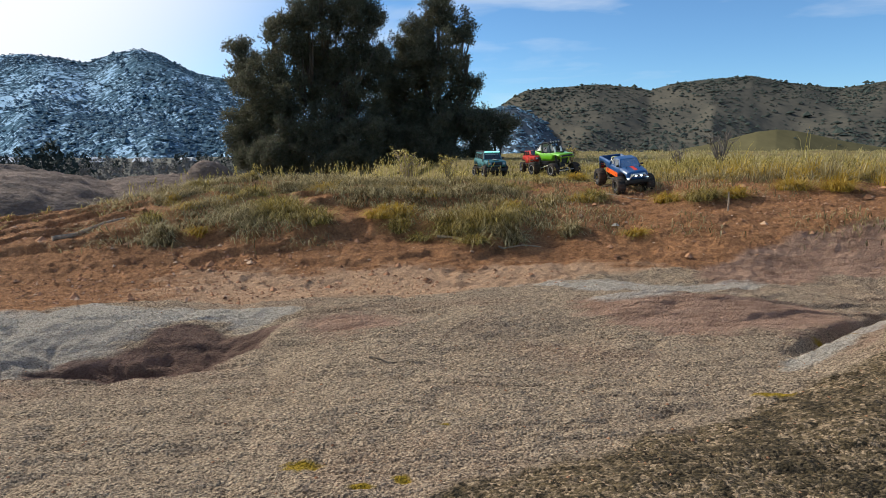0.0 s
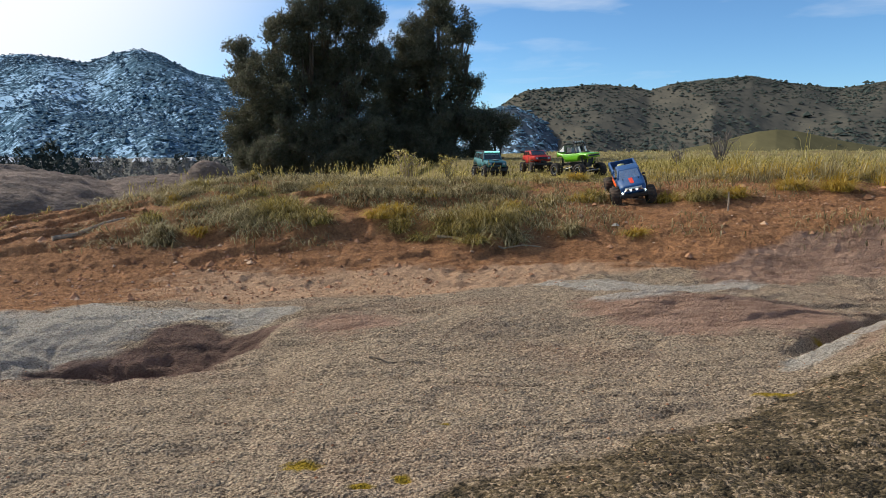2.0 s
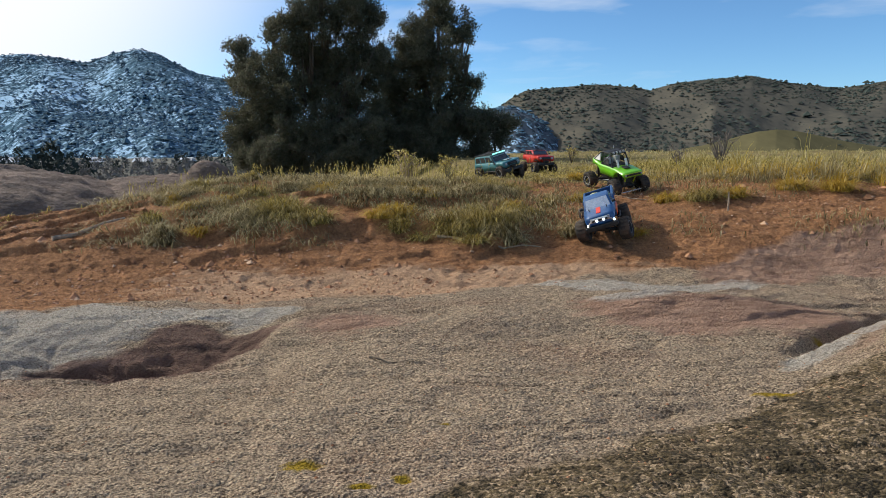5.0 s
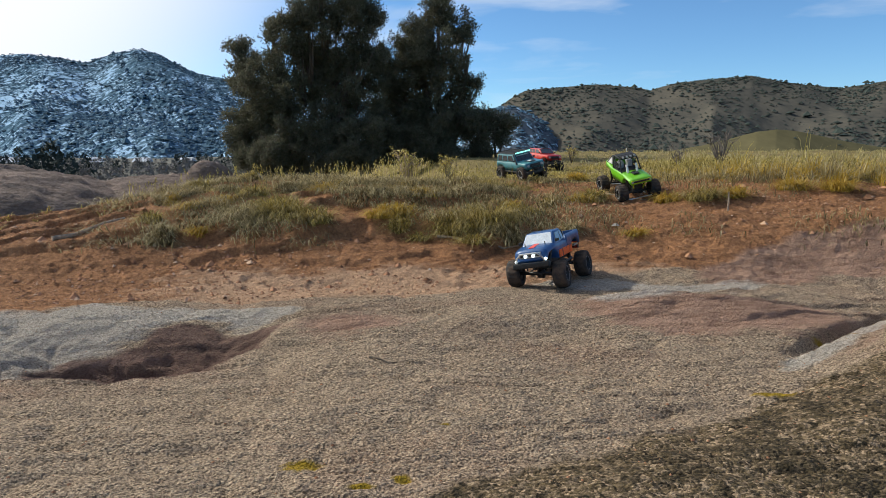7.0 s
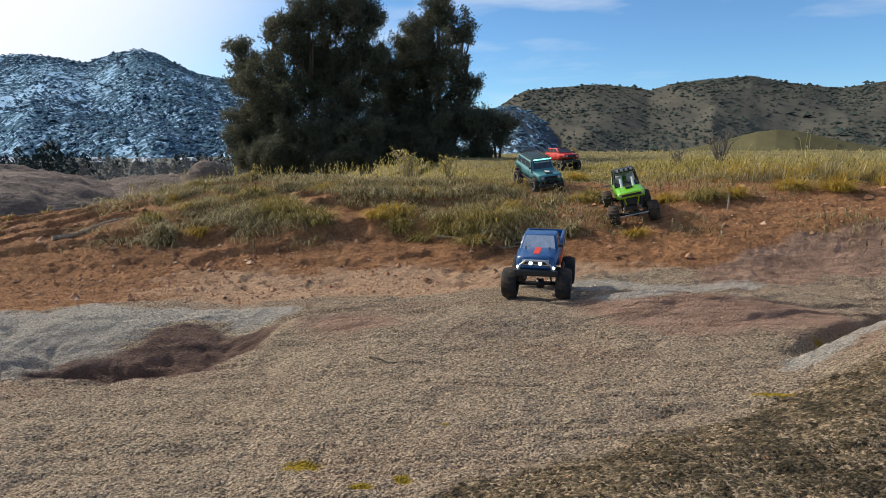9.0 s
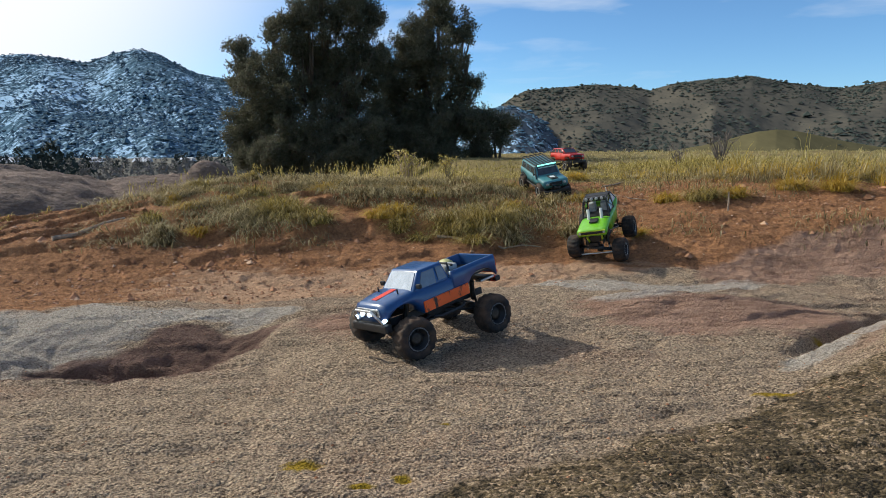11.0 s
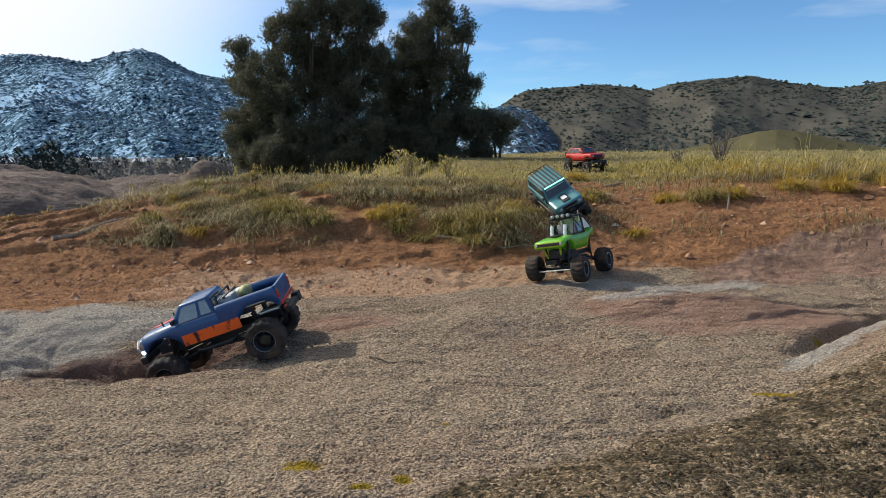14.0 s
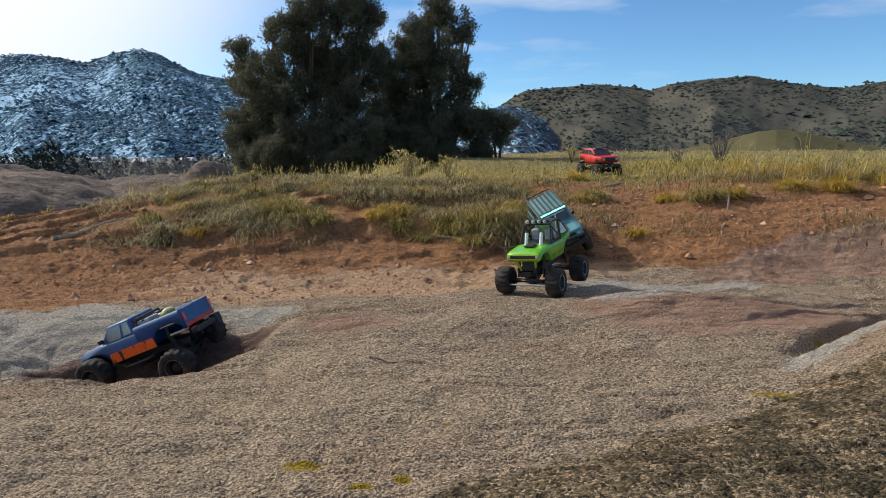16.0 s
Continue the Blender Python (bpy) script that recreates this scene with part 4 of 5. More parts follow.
straw = leaf_material("dry_grass", [(0.11, 0.09, 0.03), (0.58, 0.46, 0.12), (0.24, 0.19, 0.05), (0.74, 0.61, 0.26), (0.52, 0.39, 0.12), (0.18, 0.145, 0.05)], 0.35)
pale_straw = leaf_material("meadow_grass", [(0.26, 0.215, 0.085), (0.50, 0.42, 0.19), (0.38, 0.31, 0.12), (0.62, 0.53, 0.28)], 0.3)
tuft_mat = leaf_material("tussock_grass", [(0.08, 0.062, 0.02), (0.54, 0.40, 0.09), (0.22, 0.17, 0.05), (0.60, 0.48, 0.22), (0.10, 0.085, 0.03), (0.42, 0.31, 0.08)], 0.3)
grey_tuft = leaf_material("weathered_grass", [(0.07, 0.052, 0.028), (0.52, 0.42, 0.21), (0.20, 0.155, 0.06), (0.66, 0.55, 0.32), (0.10, 0.085, 0.045), (0.40, 0.31, 0.14)], 0.25)
gold_tuft = leaf_material("golden_grass", [(0.40, 0.25, 0.03), (0.60, 0.40, 0.06), (0.30, 0.20, 0.04), (0.56, 0.42, 0.14)], 0.35)
# leaf tones lightened: veiling haze over the trees is put into their colour
juniper_leaf = leaf_material("juniper_foliage", [(0.080, 0.085, 0.055), (0.105, 0.110, 0.068), (0.135, 0.130, 0.088), (0.115, 0.095, 0.070)], 0.38)
bark = plain("bark", (0.10, 0.075, 0.055), 0.95, 0, 0.5, 30, 0.6)
dead_wood = plain("dead_wood", (0.36, 0.27, 0.19), 0.9, 0, 0.4, 60, 0.5)
white_stone = plain("white_stone", (0.55, 0.50, 0.44), 0.9, 0, 0.2, 60, 0.3)


def outcrop_material():
    m, n, l, b = material("outcrop_rock")
    seam = grain(n, l, 2.2, 7, (0.45, 1.0, 3.0), 0.7)
    speck = grain(n, l, 22, 6, (0.7, 1, 1), 0.7)
    l.new(blend(n, l, 0.5, tint(n, l, seam, (0.085, 0.055, 0.045), (0.34, 0.235, 0.19), 0.34, 0.66), tint(n, l, speck, (0.10, 0.075, 0.06), (0.36, 0.27, 0.22), 0.35, 0.65)), b.inputs["Base Color"])
    b.inputs["Roughness"].default_value = 0.95
    relief(n, l, b, speck, 0.05, 1.0, relief(n, l, b, seam, 0.16, 1.0))
    return m


outcrop_mat = outcrop_material()
pebble_mat = leaf_material("pebbles", [(0.14, 0.065, 0.035), (0.48, 0.25, 0.14), (0.28, 0.13, 0.07), (0.58, 0.38, 0.25)], 0, 0.95)


def blades(x, y, z, length, heading, bend, width, rng, base_lean=0.12):
    """Curved tapering blades: arrays of feet and shapes to vertices and faces."""
    k = len(x)
    dx, dy = np.cos(heading), np.sin(heading)
    sx, sy = -dy * width / 2, dx * width / 2
    rows = []
    for s, w in ((0.0, 1.0), (0.4, 0.85), (0.75, 0.55)):
        out = length * (base_lean * s + bend * s * s)
        up = length * s * np.clip(1 - 0.55 * bend * s, -1, 1)
        for q in (1, -1):
            rows.append(np.stack([x + dx * out + q * sx * w, y + dy * out + q * sy * w, z + up], -1))
    out, up = length * (base_lean + bend), length * np.clip(1 - 0.75 * bend, -1, 1)
    rows.append(np.stack([x + dx * out, y + dy * out, z + up], -1))
    co = np.stack(rows, 1).reshape(-1, 3)
    i = np.arange(k)[:, None] * 7
    f4 = np.concatenate([i + np.array([0, 1, 3, 2]), i + np.array([2, 3, 5, 4])]).tolist()
    f3 = (i + np.array([4, 5, 6])).tolist()
    return co, f4 + f3


def stuff(name, co, faces, mat, label, category):
    return tagged(new(name, mesh_of(name, co, faces, mat)), label, category, kind="stuff")


rng = np.random.default_rng(11)


def sown(count, x0, x1, y0, y1, keep):
    x, y = rng.uniform(x0, x1, count), rng.uniform(y0, y1, count)
    k = rng.uniform(0, 1, count) < keep(x, y)
    return x[k], y[k]


def tall(x, y):
    """How high the grass stands at a place."""
    return (0.5 + 0.5 * ramp(fbm(x * 1.7, y * 1.2, 3, 91), -0.4, 0.9)) * (1 + 1.5 * ramp(x, 1.7, 3.0))


def bare(x, y):
    """Share of open dirt in the slanting washes between the grass mats."""
    return np.exp(-((y - 0.42 * x - 3.98) / 0.11) ** 2) * ramp(x, -1.3, -0.5) * (1 - ramp(x, 0.5, 0.8)) + 0.8 * np.exp(-((y - 0.35 * x - 4.75) / 0.08) ** 2) * ramp(x, -0.5, 0.0) * (1 - ramp(x, 0.6, 0.9))


# turf on top of the bank
def turf_keep(x, y):
    rim = profile(x, RIM)
    return (1 - np.clip(bare(x, y), 0, 1)) * ramp(y + 0.25 * fbm(x * 2.0, y * 2.0, 3, 101) - rim, -0.95 + 0.65 * ramp(x, 0.45, 0.9), -0.1 + 0.35 * ramp(x, 0.45, 0.9)) * np.clip(0.75 + 0.5 * fbm(x * 1.5, y * 3, 3, 103), 0.15, 1)


def clumped(count, each, spread, x0, x1, y0, y1, keep):
    """Feet of blades in clumps, with the heading of each away from its clump and the clump's own vigour."""
    cx, cy = sown(count, x0, x1, y0, y1, keep)
    k = len(cx)
    a, r = rng.uniform(0, 6.28, (k, each)), spread * np.sqrt(rng.uniform(0, 1, (k, each))) * rng.lognormal(0, 0.3, (k, 1))
    vigour = np.repeat(rng.lognormal(0, 0.35, k), each)
    return (cx[:, None] + r * np.cos(a)).reshape(-1), (cy[:, None] + r * np.sin(a)).reshape(-1), (a + rng.normal(0, 0.6, (k, each))).reshape(-1), vigour


x, y, head, vigour = clumped(5200, 13, 0.030, -3.4, 4.6, 3.9, 7.6, turf_keep)
h = 0.050 * tall(x, y) * vigour * rng.uniform(0.6, 1.2, len(x))
co, fa = blades(x, y, land(x, y) - 0.004, h, head, rng.uniform(0.2, 1.1, len(x)), rng.uniform(0.004, 0.008, len(x)), rng)
stuff("grass", co, fa, straw, "dry yellow-olive grass along the top of the bank", "grass")

# thick weathered clumps on the high part of the rim
x, y, head, vigour = clumped(620, 42, 0.065, 1.15, 4.4, 4.35, 6.0, lambda x, y: ramp(x + 0.4 * fbm(x * 2, y * 2, 2, 107), 1.2, 1.9) * ramp(y - profile(x, RIM) + 0.25 * fbm(x * 1.6, y, 3, 105), -0.42, -0.10) * (1 - ramp(y, 5.2, 6.0) * 0.8))
h = (0.075 + 0.055 * ramp(x, 1.7, 2.6)) * vigour * rng.uniform(0.5, 1.15, len(x))
pick = np.repeat(rng.uniform(0, 1, len(x) // 42), 42) < 0.55
for sel, mat, label in ((pick, grey_tuft, "silvery dead grass clumps along the rim"), (~pick, gold_tuft, "golden grass clumps along the rim")):
    k = int(sel.sum())
    co, fa = blades(x[sel], y[sel], land(x[sel], y[sel]) - 0.004, h[sel], head[sel], rng.uniform(0.15, 1.2, k), rng.uniform(0.004, 0.007, k), rng)
    stuff("grass", co, fa, mat, label, "grass")

# meadow behind
x, y, head, vigour = clumped(3400, 8, 0.06, -8, 14, 7.4, 19, lambda x, y: (0.55 + 0.4 * fbm(x * 0.6, y * 0.5, 3, 111)) * ramp(x, -6.5 - 0.05 * y, -3.0))
h = 0.060 * (0.6 + 0.5 * ramp(x, 1.0, 6.0)) * vigour * rng.uniform(0.7, 1.2, len(x))
co, fa = blades(x, y, land(x, y) - 0.005, h, head, rng.uniform(0.1, 0.7, len(x)), rng.uniform(0.008, 0.016, len(x)), rng)
stuff("grass", co, fa, pale_straw, "pale dry meadow grass behind the bank", "grass")

# loose litter of dead grass lying down the bank
def litter_keep(x, y):
    return (1 - 0.92 * np.clip(bare(x, y), 0, 1)) * np.clip(0.30 + 1.5 * fbm(x * 2.2, y * 2.8, 3, 121), 0, 1) * ramp(y - profile(x, FOOT), 0.30, 0.65) * (1 - ramp(x + 0.3 * fbm(x * 2, y * 2, 2, 123), 0.15, 1.05) * 0.88) * ramp(x, -2.6, -1.3)


x, y = sown(60000, -2.6, 2.6, 3.35, 5.0, litter_keep)
co, fa = blades(x, y, land(x, y) + 0.004, rng.uniform(0.04, 0.15, len(x)), rng.normal(-1.75, 0.7, len(x)), rng.uniform(0.8, 1.5, len(x)), rng.uniform(0.003, 0.006, len(x)), rng)
stuff("grass_litter", co, fa, grey_tuft, "matted dead grass hanging down the dirt bank", "dead grass")

# tall thin stems along the rim
x, y = sown(1500, -2.4, 3.6, 4.7, 6.4, lambda x, y: np.clip(0.25 + 0.45 * (1 - ramp(x, -0.6, 0.0)) + np.exp(-((x + 0.35) / 0.25) ** 2) + 0.6 * ramp(x, 1.2, 2.0), 0, 1))
h = 0.05 + 0.11 * rng.uniform(0, 1, len(x)) + 0.08 * np.exp(-((x + 0.35) / 0.2) ** 2)
co, fa = blades(x, y, land(x, y), h, rng.uniform(0, 6.28, len(x)), rng.uniform(0.0, 0.25, len(x)), np.full(len(x), 0.0035), rng)
i0 = len(co)
top = co.reshape(-1, 7, 3)[:, 6]
seeds, sf = [], []
for p in top:
    for k in range(3):
        q, b = p + rng.normal(0, 0.004, 3) - (0, 0, 0.012 * k), i0 + len(seeds)
        seeds += [q + (0.005, 0, 0), q + (-0.004, 0.003, 0), q + (0, -0.002, 0.016)]
        sf.append((b, b + 1, b + 2))
stuff("grass_stems", np.concatenate([co, np.array(seeds)]), fa + sf, straw, "tall dry seed stems on the rim", "grass")


def tussock(x, y, size, mat, label):
    """A clump of long arching blades that droop downhill."""
    k = int(640 * (size / 0.15) ** 1.3)
    a, r = rng.uniform(0, 6.28, k), size * 0.55 * np.sqrt(rng.uniform(0, 1, k))
    bx, by = x + 1.25 * r * np.cos(a), y + 0.7 * r * np.sin(a)
    head = np.where(rng.uniform(0, 1, k) < 0.6, rng.normal(-1.75, 1.0, k), a)
    lift = 0.25 * size * np.exp(-(r / (size * 0.4)) ** 2)
    co, fa = blades(bx, by, land(bx, by) - 0.006 + lift * rng.uniform(0, 1, k), size * rng.uniform(0.35, 1.05, k), head, rng.uniform(0.35, 1.5, k), rng.uniform(0.003, 0.0065, k), rng)
    return tagged(new("grass_tussock", mesh_of("grass_tussock", co - np.array([x, y, 0]), fa, mat)), label, "grass", "tussocks on the bank"), (x, y)


TUSSOCKS = [(-0.98, 3.86, 0.20), (-0.76, 3.75, 0.14), (-1.17, 3.79, 0.14), (0.26, 3.74, 0.20), (0.05, 3.72, 0.15), (0.38, 3.61, 0.14), (0.31, 4.60, 0.15), (0.50, 4.63, 0.11),
            (-1.73, 4.26, 0.10), (-1.26, 4.21, 0.14), (-0.75, 4.55, 0.13), (-1.05, 4.45, 0.13), (-1.57, 4.45, 0.10), (0.18, 3.53, 0.10), (-0.17, 4.31, 0.10)]
GOLDEN = [(-0.29, 3.90, 0.14), (-0.39, 3.82, 0.10), (1.04, 4.38, 0.13), (0.92, 4.29, 0.10), (1.13, 3.67, 0.085), (1.70, 4.17, 0.15), (1.50, 4.24, 0.11), (1.93, 4.19, 0.11), (-1.76, 3.81, 0.10),
          (-1.58, 3.97, 0.10), (1.10, 5.23, 0.10), (0.78, 5.05, 0.09), (2.40, 4.37, 0.14), (2.66, 4.28, 0.15)]
for places, mats, label in ((TUSSOCKS, (tuft_mat, grey_tuft), "weathered drooping grass tussock on the dirt bank"), (GOLDEN, (gold_tuft, tuft_mat), "golden dry grass tussock on the dirt bank")):
    for k, (x, y, size) in enumerate(places):
        ob, (px, py) = tussock(x, y, size, mats[1 if k % 3 == 2 else 0], label)
        ob.location = (px, py, 0)

# smaller clumps between them
for k in range(34):
    x, y = rng.uniform(-1.9, 0.75), rng.uniform(3.62, 4.85)
    if bare(x, y) > 0.4:
        continue
    ob, (px, py) = tussock(x, y, rng.uniform(0.06, 0.12), (tuft_mat, gold_tuft, grey_tuft)[k % 3], "small dry grass clump on the dirt bank")
    ob.location = (px, py, 0)


# ---- junipers ----
def juniper(label, base, lobes, clumps, seed):
    """Trunk with limbs to each lobe, and a crown of small scaly sprays."""
    r = np.random.default_rng(seed)
    bx, by = base
    bz = ground_z(bx, by)
    t = thing("juniper", label, "tree", pose(bx, by, bz))
    tip = max(l[2] for l in lobes) - bz
    for dx in (-0.12, 0.1):
        q = tip / 2.6
        part("trunk", smooth(tube([(dx * q, 0, -0.1), (dx * 1.6 * q, 0.05, 0.5 * q), ((0.05 + dx * 3) * q, 0, 1.2 * q), ((0.05 + dx * 4) * q, 0.05, 1.8 * q)], [0.12 * q, 0.09 * q, 0.06 * q, 0.02 * q], None, 9)), bark, t)
    for cx, cy, cz, rx, rz in lobes:
        e = Vector((cx - bx, cy - by, cz - bz))
        a = Vector((e.x * 0.55, e.y * 0.4, e.z * 0.62))
        for k in range(3):
            q = e + Vector(r.normal(0, 0.35, 3)) * rx
            part("limb", smooth(tube([a, a.lerp(q, 0.5) + Vector((0, 0, -0.1)), q], [0.032, 0.022, 0.008], None, 6)), bark, t)
    sub = []
    for k, (cx, cy, cz, rx, rz) in enumerate(lobes):
        core = 0.60 if cz < bz + 0.5 * tip else 0.45 if cz < bz + 0.7 * tip else 0.28
        sub.append((cx, cy, cz, rx * core, rz * core))
        for j in range(int(40 * max(0.6, rx / 0.6))):
            q = r.normal(0, 1, 3)
            q /= np.linalg.norm(q)
            f, g = r.uniform(0.35, 1.10), min(1.0, 0.5 / rx) * r.uniform(0.10, 0.24)
            sub.append((cx + q[0] * f * rx, cy + q[1] * f * rx, cz + q[2] * f * rz, rx * g, rx * g * r.uniform(0.8, 1.4)))
    lobes = sub
    vol = np.array([l[3] ** 2 * l[4] for l in lobes]) ** 0.62
    vol /= vol.sum()
    pick = r.choice(len(lobes), clumps, p=vol)
    L = np.array(lobes)[pick]
    d = r.normal(0, 1, (clumps, 3))
    d /= np.linalg.norm(d, axis=1)[:, None]
    wob = 1 + 0.28 * np.sin(d[:, 0] * 9 + d[:, 2] * 7 + pick) * np.cos(d[:, 1] * 8 + d[:, 2] * 5)
    rad = (r.uniform(0, 1, clumps) ** 0.42) * wob
    c = L[:, :3] + d * 1.15 * rad[:, None] * L[:, [3, 3, 4]]
    c[:, 2] = np.maximum(c[:, 2], bz + 0.03)
    n = 26
    axis = d[:, None, :] * 0.9 + np.array([0, 0, 0.55]) + r.normal(0, 0.75, (clumps, n, 3))
    axis /= np.linalg.norm(axis, axis=2)[:, :, None]
    foot = c[:, None, :] + r.normal(0, 0.042, (clumps, n, 3))
    side = np.cross(axis, r.normal(0, 1, (clumps, n, 3)))
    side /= np.linalg.norm(side, axis=2)[:, :, None]
    length, width = r.uniform(0.022, 0.060, (clumps, n, 1)), r.uniform(0.006, 0.014, (clumps, n, 1))
    v = np.stack([foot, foot + axis * length * 0.5 + side * width, foot + axis * length, foot + axis * length * 0.5 - side * width], 2).reshape(-1, 3) - np.array([bx, by, bz])
    i = np.arange(clumps * n)[:, None] * 4 + np.array([0, 1, 2, 3])
    crown = new("crown", mesh_of("crown", v, i.tolist(), juniper_leaf))
    crown.parent = t
    tagged(crown, "dark green scaly juniper foliage with small gaps")
    return t


def lobe(u, v, ru, rv, dist, dy=0.0):
    y = dist + dy
    return (float(across(u, v)) * y, y, 0.65 + y * float(elev(v)), ru / 1310 * y, rv / 1310 * y)


D1, D2 = 12.0, 12.6
juniper("large dark green juniper tree at the edge of the meadow", (-2.4, 12.0), [lobe(*q) for q in (
    (588, -60, 88, 90, D1), (612, 30, 68, 80, D1), (525, 75, 52, 56, D1, -0.3), (484, 55, 20, 26, D1), (424, 84, 24, 26, D1), (442, 125, 38, 36, D1), (432, 150, 26, 40, D1), (490, 160, 80, 80, D1, -0.4), (600, 160, 90, 90, D1, 0.2),
    (455, 230, 58, 62, D1), (560, 250, 95, 65, D1, -0.5), (650, 240, 85, 70, D1, -0.2), (448, 275, 36, 35, D1), (640, 90, 45, 70, D1), (500, 284, 60, 24, D1, -0.7), (600, 284, 70, 24, D1, -0.7), (434, 215, 22, 60, D1), (440, 285, 28, 26, D1, -0.5), (545, 20, 56, 60, D1, -0.2), (668, 130, 46, 66, D1, 0.2), (560, 110, 60, 66, D1, 0.2), (650, 20, 34, 40, D1), (415, 250, 20, 40, D1))], 11600, 5)
juniper("dark green juniper tree grown into its neighbour", (0.0, 12.6), [lobe(*q) for q in (
    (785, 25, 38, 50, D2), (750, 60, 42, 50, D2), (810, 60, 30, 40, D2), (720, 75, 32, 36, D2), (775, 130, 66, 70, D2, -0.3), (820, 150, 30, 45, D2), (725, 170, 60, 80, D2), (790, 220, 62, 60, D2, -0.3), (740, 260, 75, 45, D2, -0.4), (830, 215, 30, 35, D2), (690, 130, 36, 50, D2), (690, 210, 60, 80, D2), (832, 50, 12, 26, D2), (842, 148, 16, 22, D2), (770, 10, 30, 30, D2), (745, 110, 50, 60, D2, 0.3), (850, 262, 26, 22, D2, -0.3), (690, 282, 60, 22, D2, -0.6), (790, 282, 50, 22, D2, -0.6))], 7000, 6)
juniper("low spreading juniper beside the larger trees", (1.05, 12.2), [lobe(*q) for q in ((880, 215, 34, 26, 12.2), (850, 225, 36, 36, 12.2), (855, 270, 26, 24, 12.2), (900, 218, 22, 18, 12.2), (885, 245, 22, 12, 12.2))], 640, 7)


# ---- bare shrubs ----
def shrub(x, y, height, stems, label, mat, seed, leaves=0):
    r = np.random.default_rng(seed)
    z = ground_z(x, y)
    t = thing("shrub", label, "shrub", pose(x, y, z - 0.01))
    tips = []
    for k in range(stems):
        bm = bmesh.new()
        a, lean = r.uniform(0, 6.28), r.uniform(0.1, 0.6)
        h = height * r.uniform(0.6, 1.0)
        e = Vector((math.cos(a) * lean * h, math.sin(a) * lean * h, h))
        m = e * 0.5 + Vector(r.normal(0, 0.04, 3)) * h
        tube([(0, 0, 0), m, e], [0.008 * height / 0.4, 0.006 * height / 0.4, 0.002], bm, 4)
        for j in range(5):
            f = r.uniform(0.35, 0.95)
            s = m.lerp(e, f) if f > 0.5 else m * (f * 2)
            q = s + Vector((r.normal(0, 0.14), r.normal(0, 0.14), r.uniform(0.05, 0.22))) * height
            tube([s, q], [0.004 * height / 0.4, 0.0014], bm, 3)
            tips.append(q)
        part("stem", bm, mat, t)
    if leaves:
        co, fa = [], []
        for q in tips:
            for j in range(leaves):
                p, i = np.array(q) + r.normal(0, 0.012, 3), len(co)
                co += [p, p + r.normal(0, 0.012, 3), p + r.normal(0, 0.012, 3)]
                fa.append((i, i + 1, i + 2))
        ob = new("seed_tuft", mesh_of("seed_tuft", co, fa, straw))
        tagged(ob, "straw-coloured seed heads", "", "", "stuff").parent = t


twig = plain("grey_twig", (0.16, 0.13, 0.11), 0.9, 0, 0.3, 50)
shrub(2.95, 6.8, 0.40, 16, "bare grey twiggy shrub at the meadow's edge", twig, 31)
shrub(2.55, 6.9, 0.26, 10, "bare grey twiggy shrub at the meadow's edge", twig, 32)
shrub(-0.32, 5.9, 0.30, 22, "dry shrub with straw-coloured seed heads", dead_wood, 33, 5)
shrub(0.05, 6.3, 0.22, 16, "dry shrub with straw-coloured seed heads", twig, 34, 4)
shrub(1.85, 9.2, 0.22, 12, "small dark brown shrub in the meadow", bark, 35, 3)
shrub(-0.75, 7.0, 0.18, 14, "dry shrub with straw-coloured seed heads", twig, 36, 4)


# ---- stones, sticks and outcrops ----
def stones(x, y, size, rise=0.3):
    """Irregular eight-cornered stones."""
    k = len(x)
    shape = np.array([(1, 0, 0), (0.4, 0.9, 0.1), (-0.6, 0.7, 0), (-1, -0.1, 0.1), (-0.3, -0.9, 0), (0.7, -0.7, 0.1), (0.15, 0.1, 0.75), (-0.2, -0.15, 0.6)])
    co = shape[None] * rng.uniform(0.7, 1.25, (k, 8, 3)) * size[:, None, None]
    a = rng.uniform(0, 6.28, k)[:, None]
    co = np.stack([co[..., 0] * np.cos(a) - co[..., 1] * np.sin(a), co[..., 0] * np.sin(a) + co[..., 1] * np.cos(a), co[..., 2]], -1)
    co += np.stack([x, y, land(x, y)], -1)[:, None]
    f = np.array([(0, 1, 6), (1, 2, 6), (2, 7, 6), (2, 3, 7), (3, 4, 7), (4, 5, 7), (5, 6, 7), (5, 0, 6)])
    return co.reshape(-1, 3), (np.arange(k)[:, None, None] * 8 + f[None]).reshape(-1, 3).tolist()


x, y = sown(24000, -3.0, 3.4, 2.5, 4.7, lambda x, y: cover(x, y)["dirt"] * np.clip(0.5 + 0.8 * fbm(x * 1.4, y * 2.0, 3, 131), 0.1, 1))
co, fa = stones(x, y, 0.0036 * rng.lognormal(0, 0.65, len(x)))
stuff("pebbles", co, fa, pebble_mat, "reddish pebbles and clods scattered over the dirt", "pebbles")
x, y = sown(5000, -1.6, 1.8, 1.0, 3.1, lambda x, y: 0.6 * (1 - cover(x, y)["dirt"]))
co, fa = stones(x, y, 0.0016 * rng.lognormal(0, 0.5, len(x)))
stuff("grit", co, fa, pebble_mat, "loose grit on the sandstone", "grit")
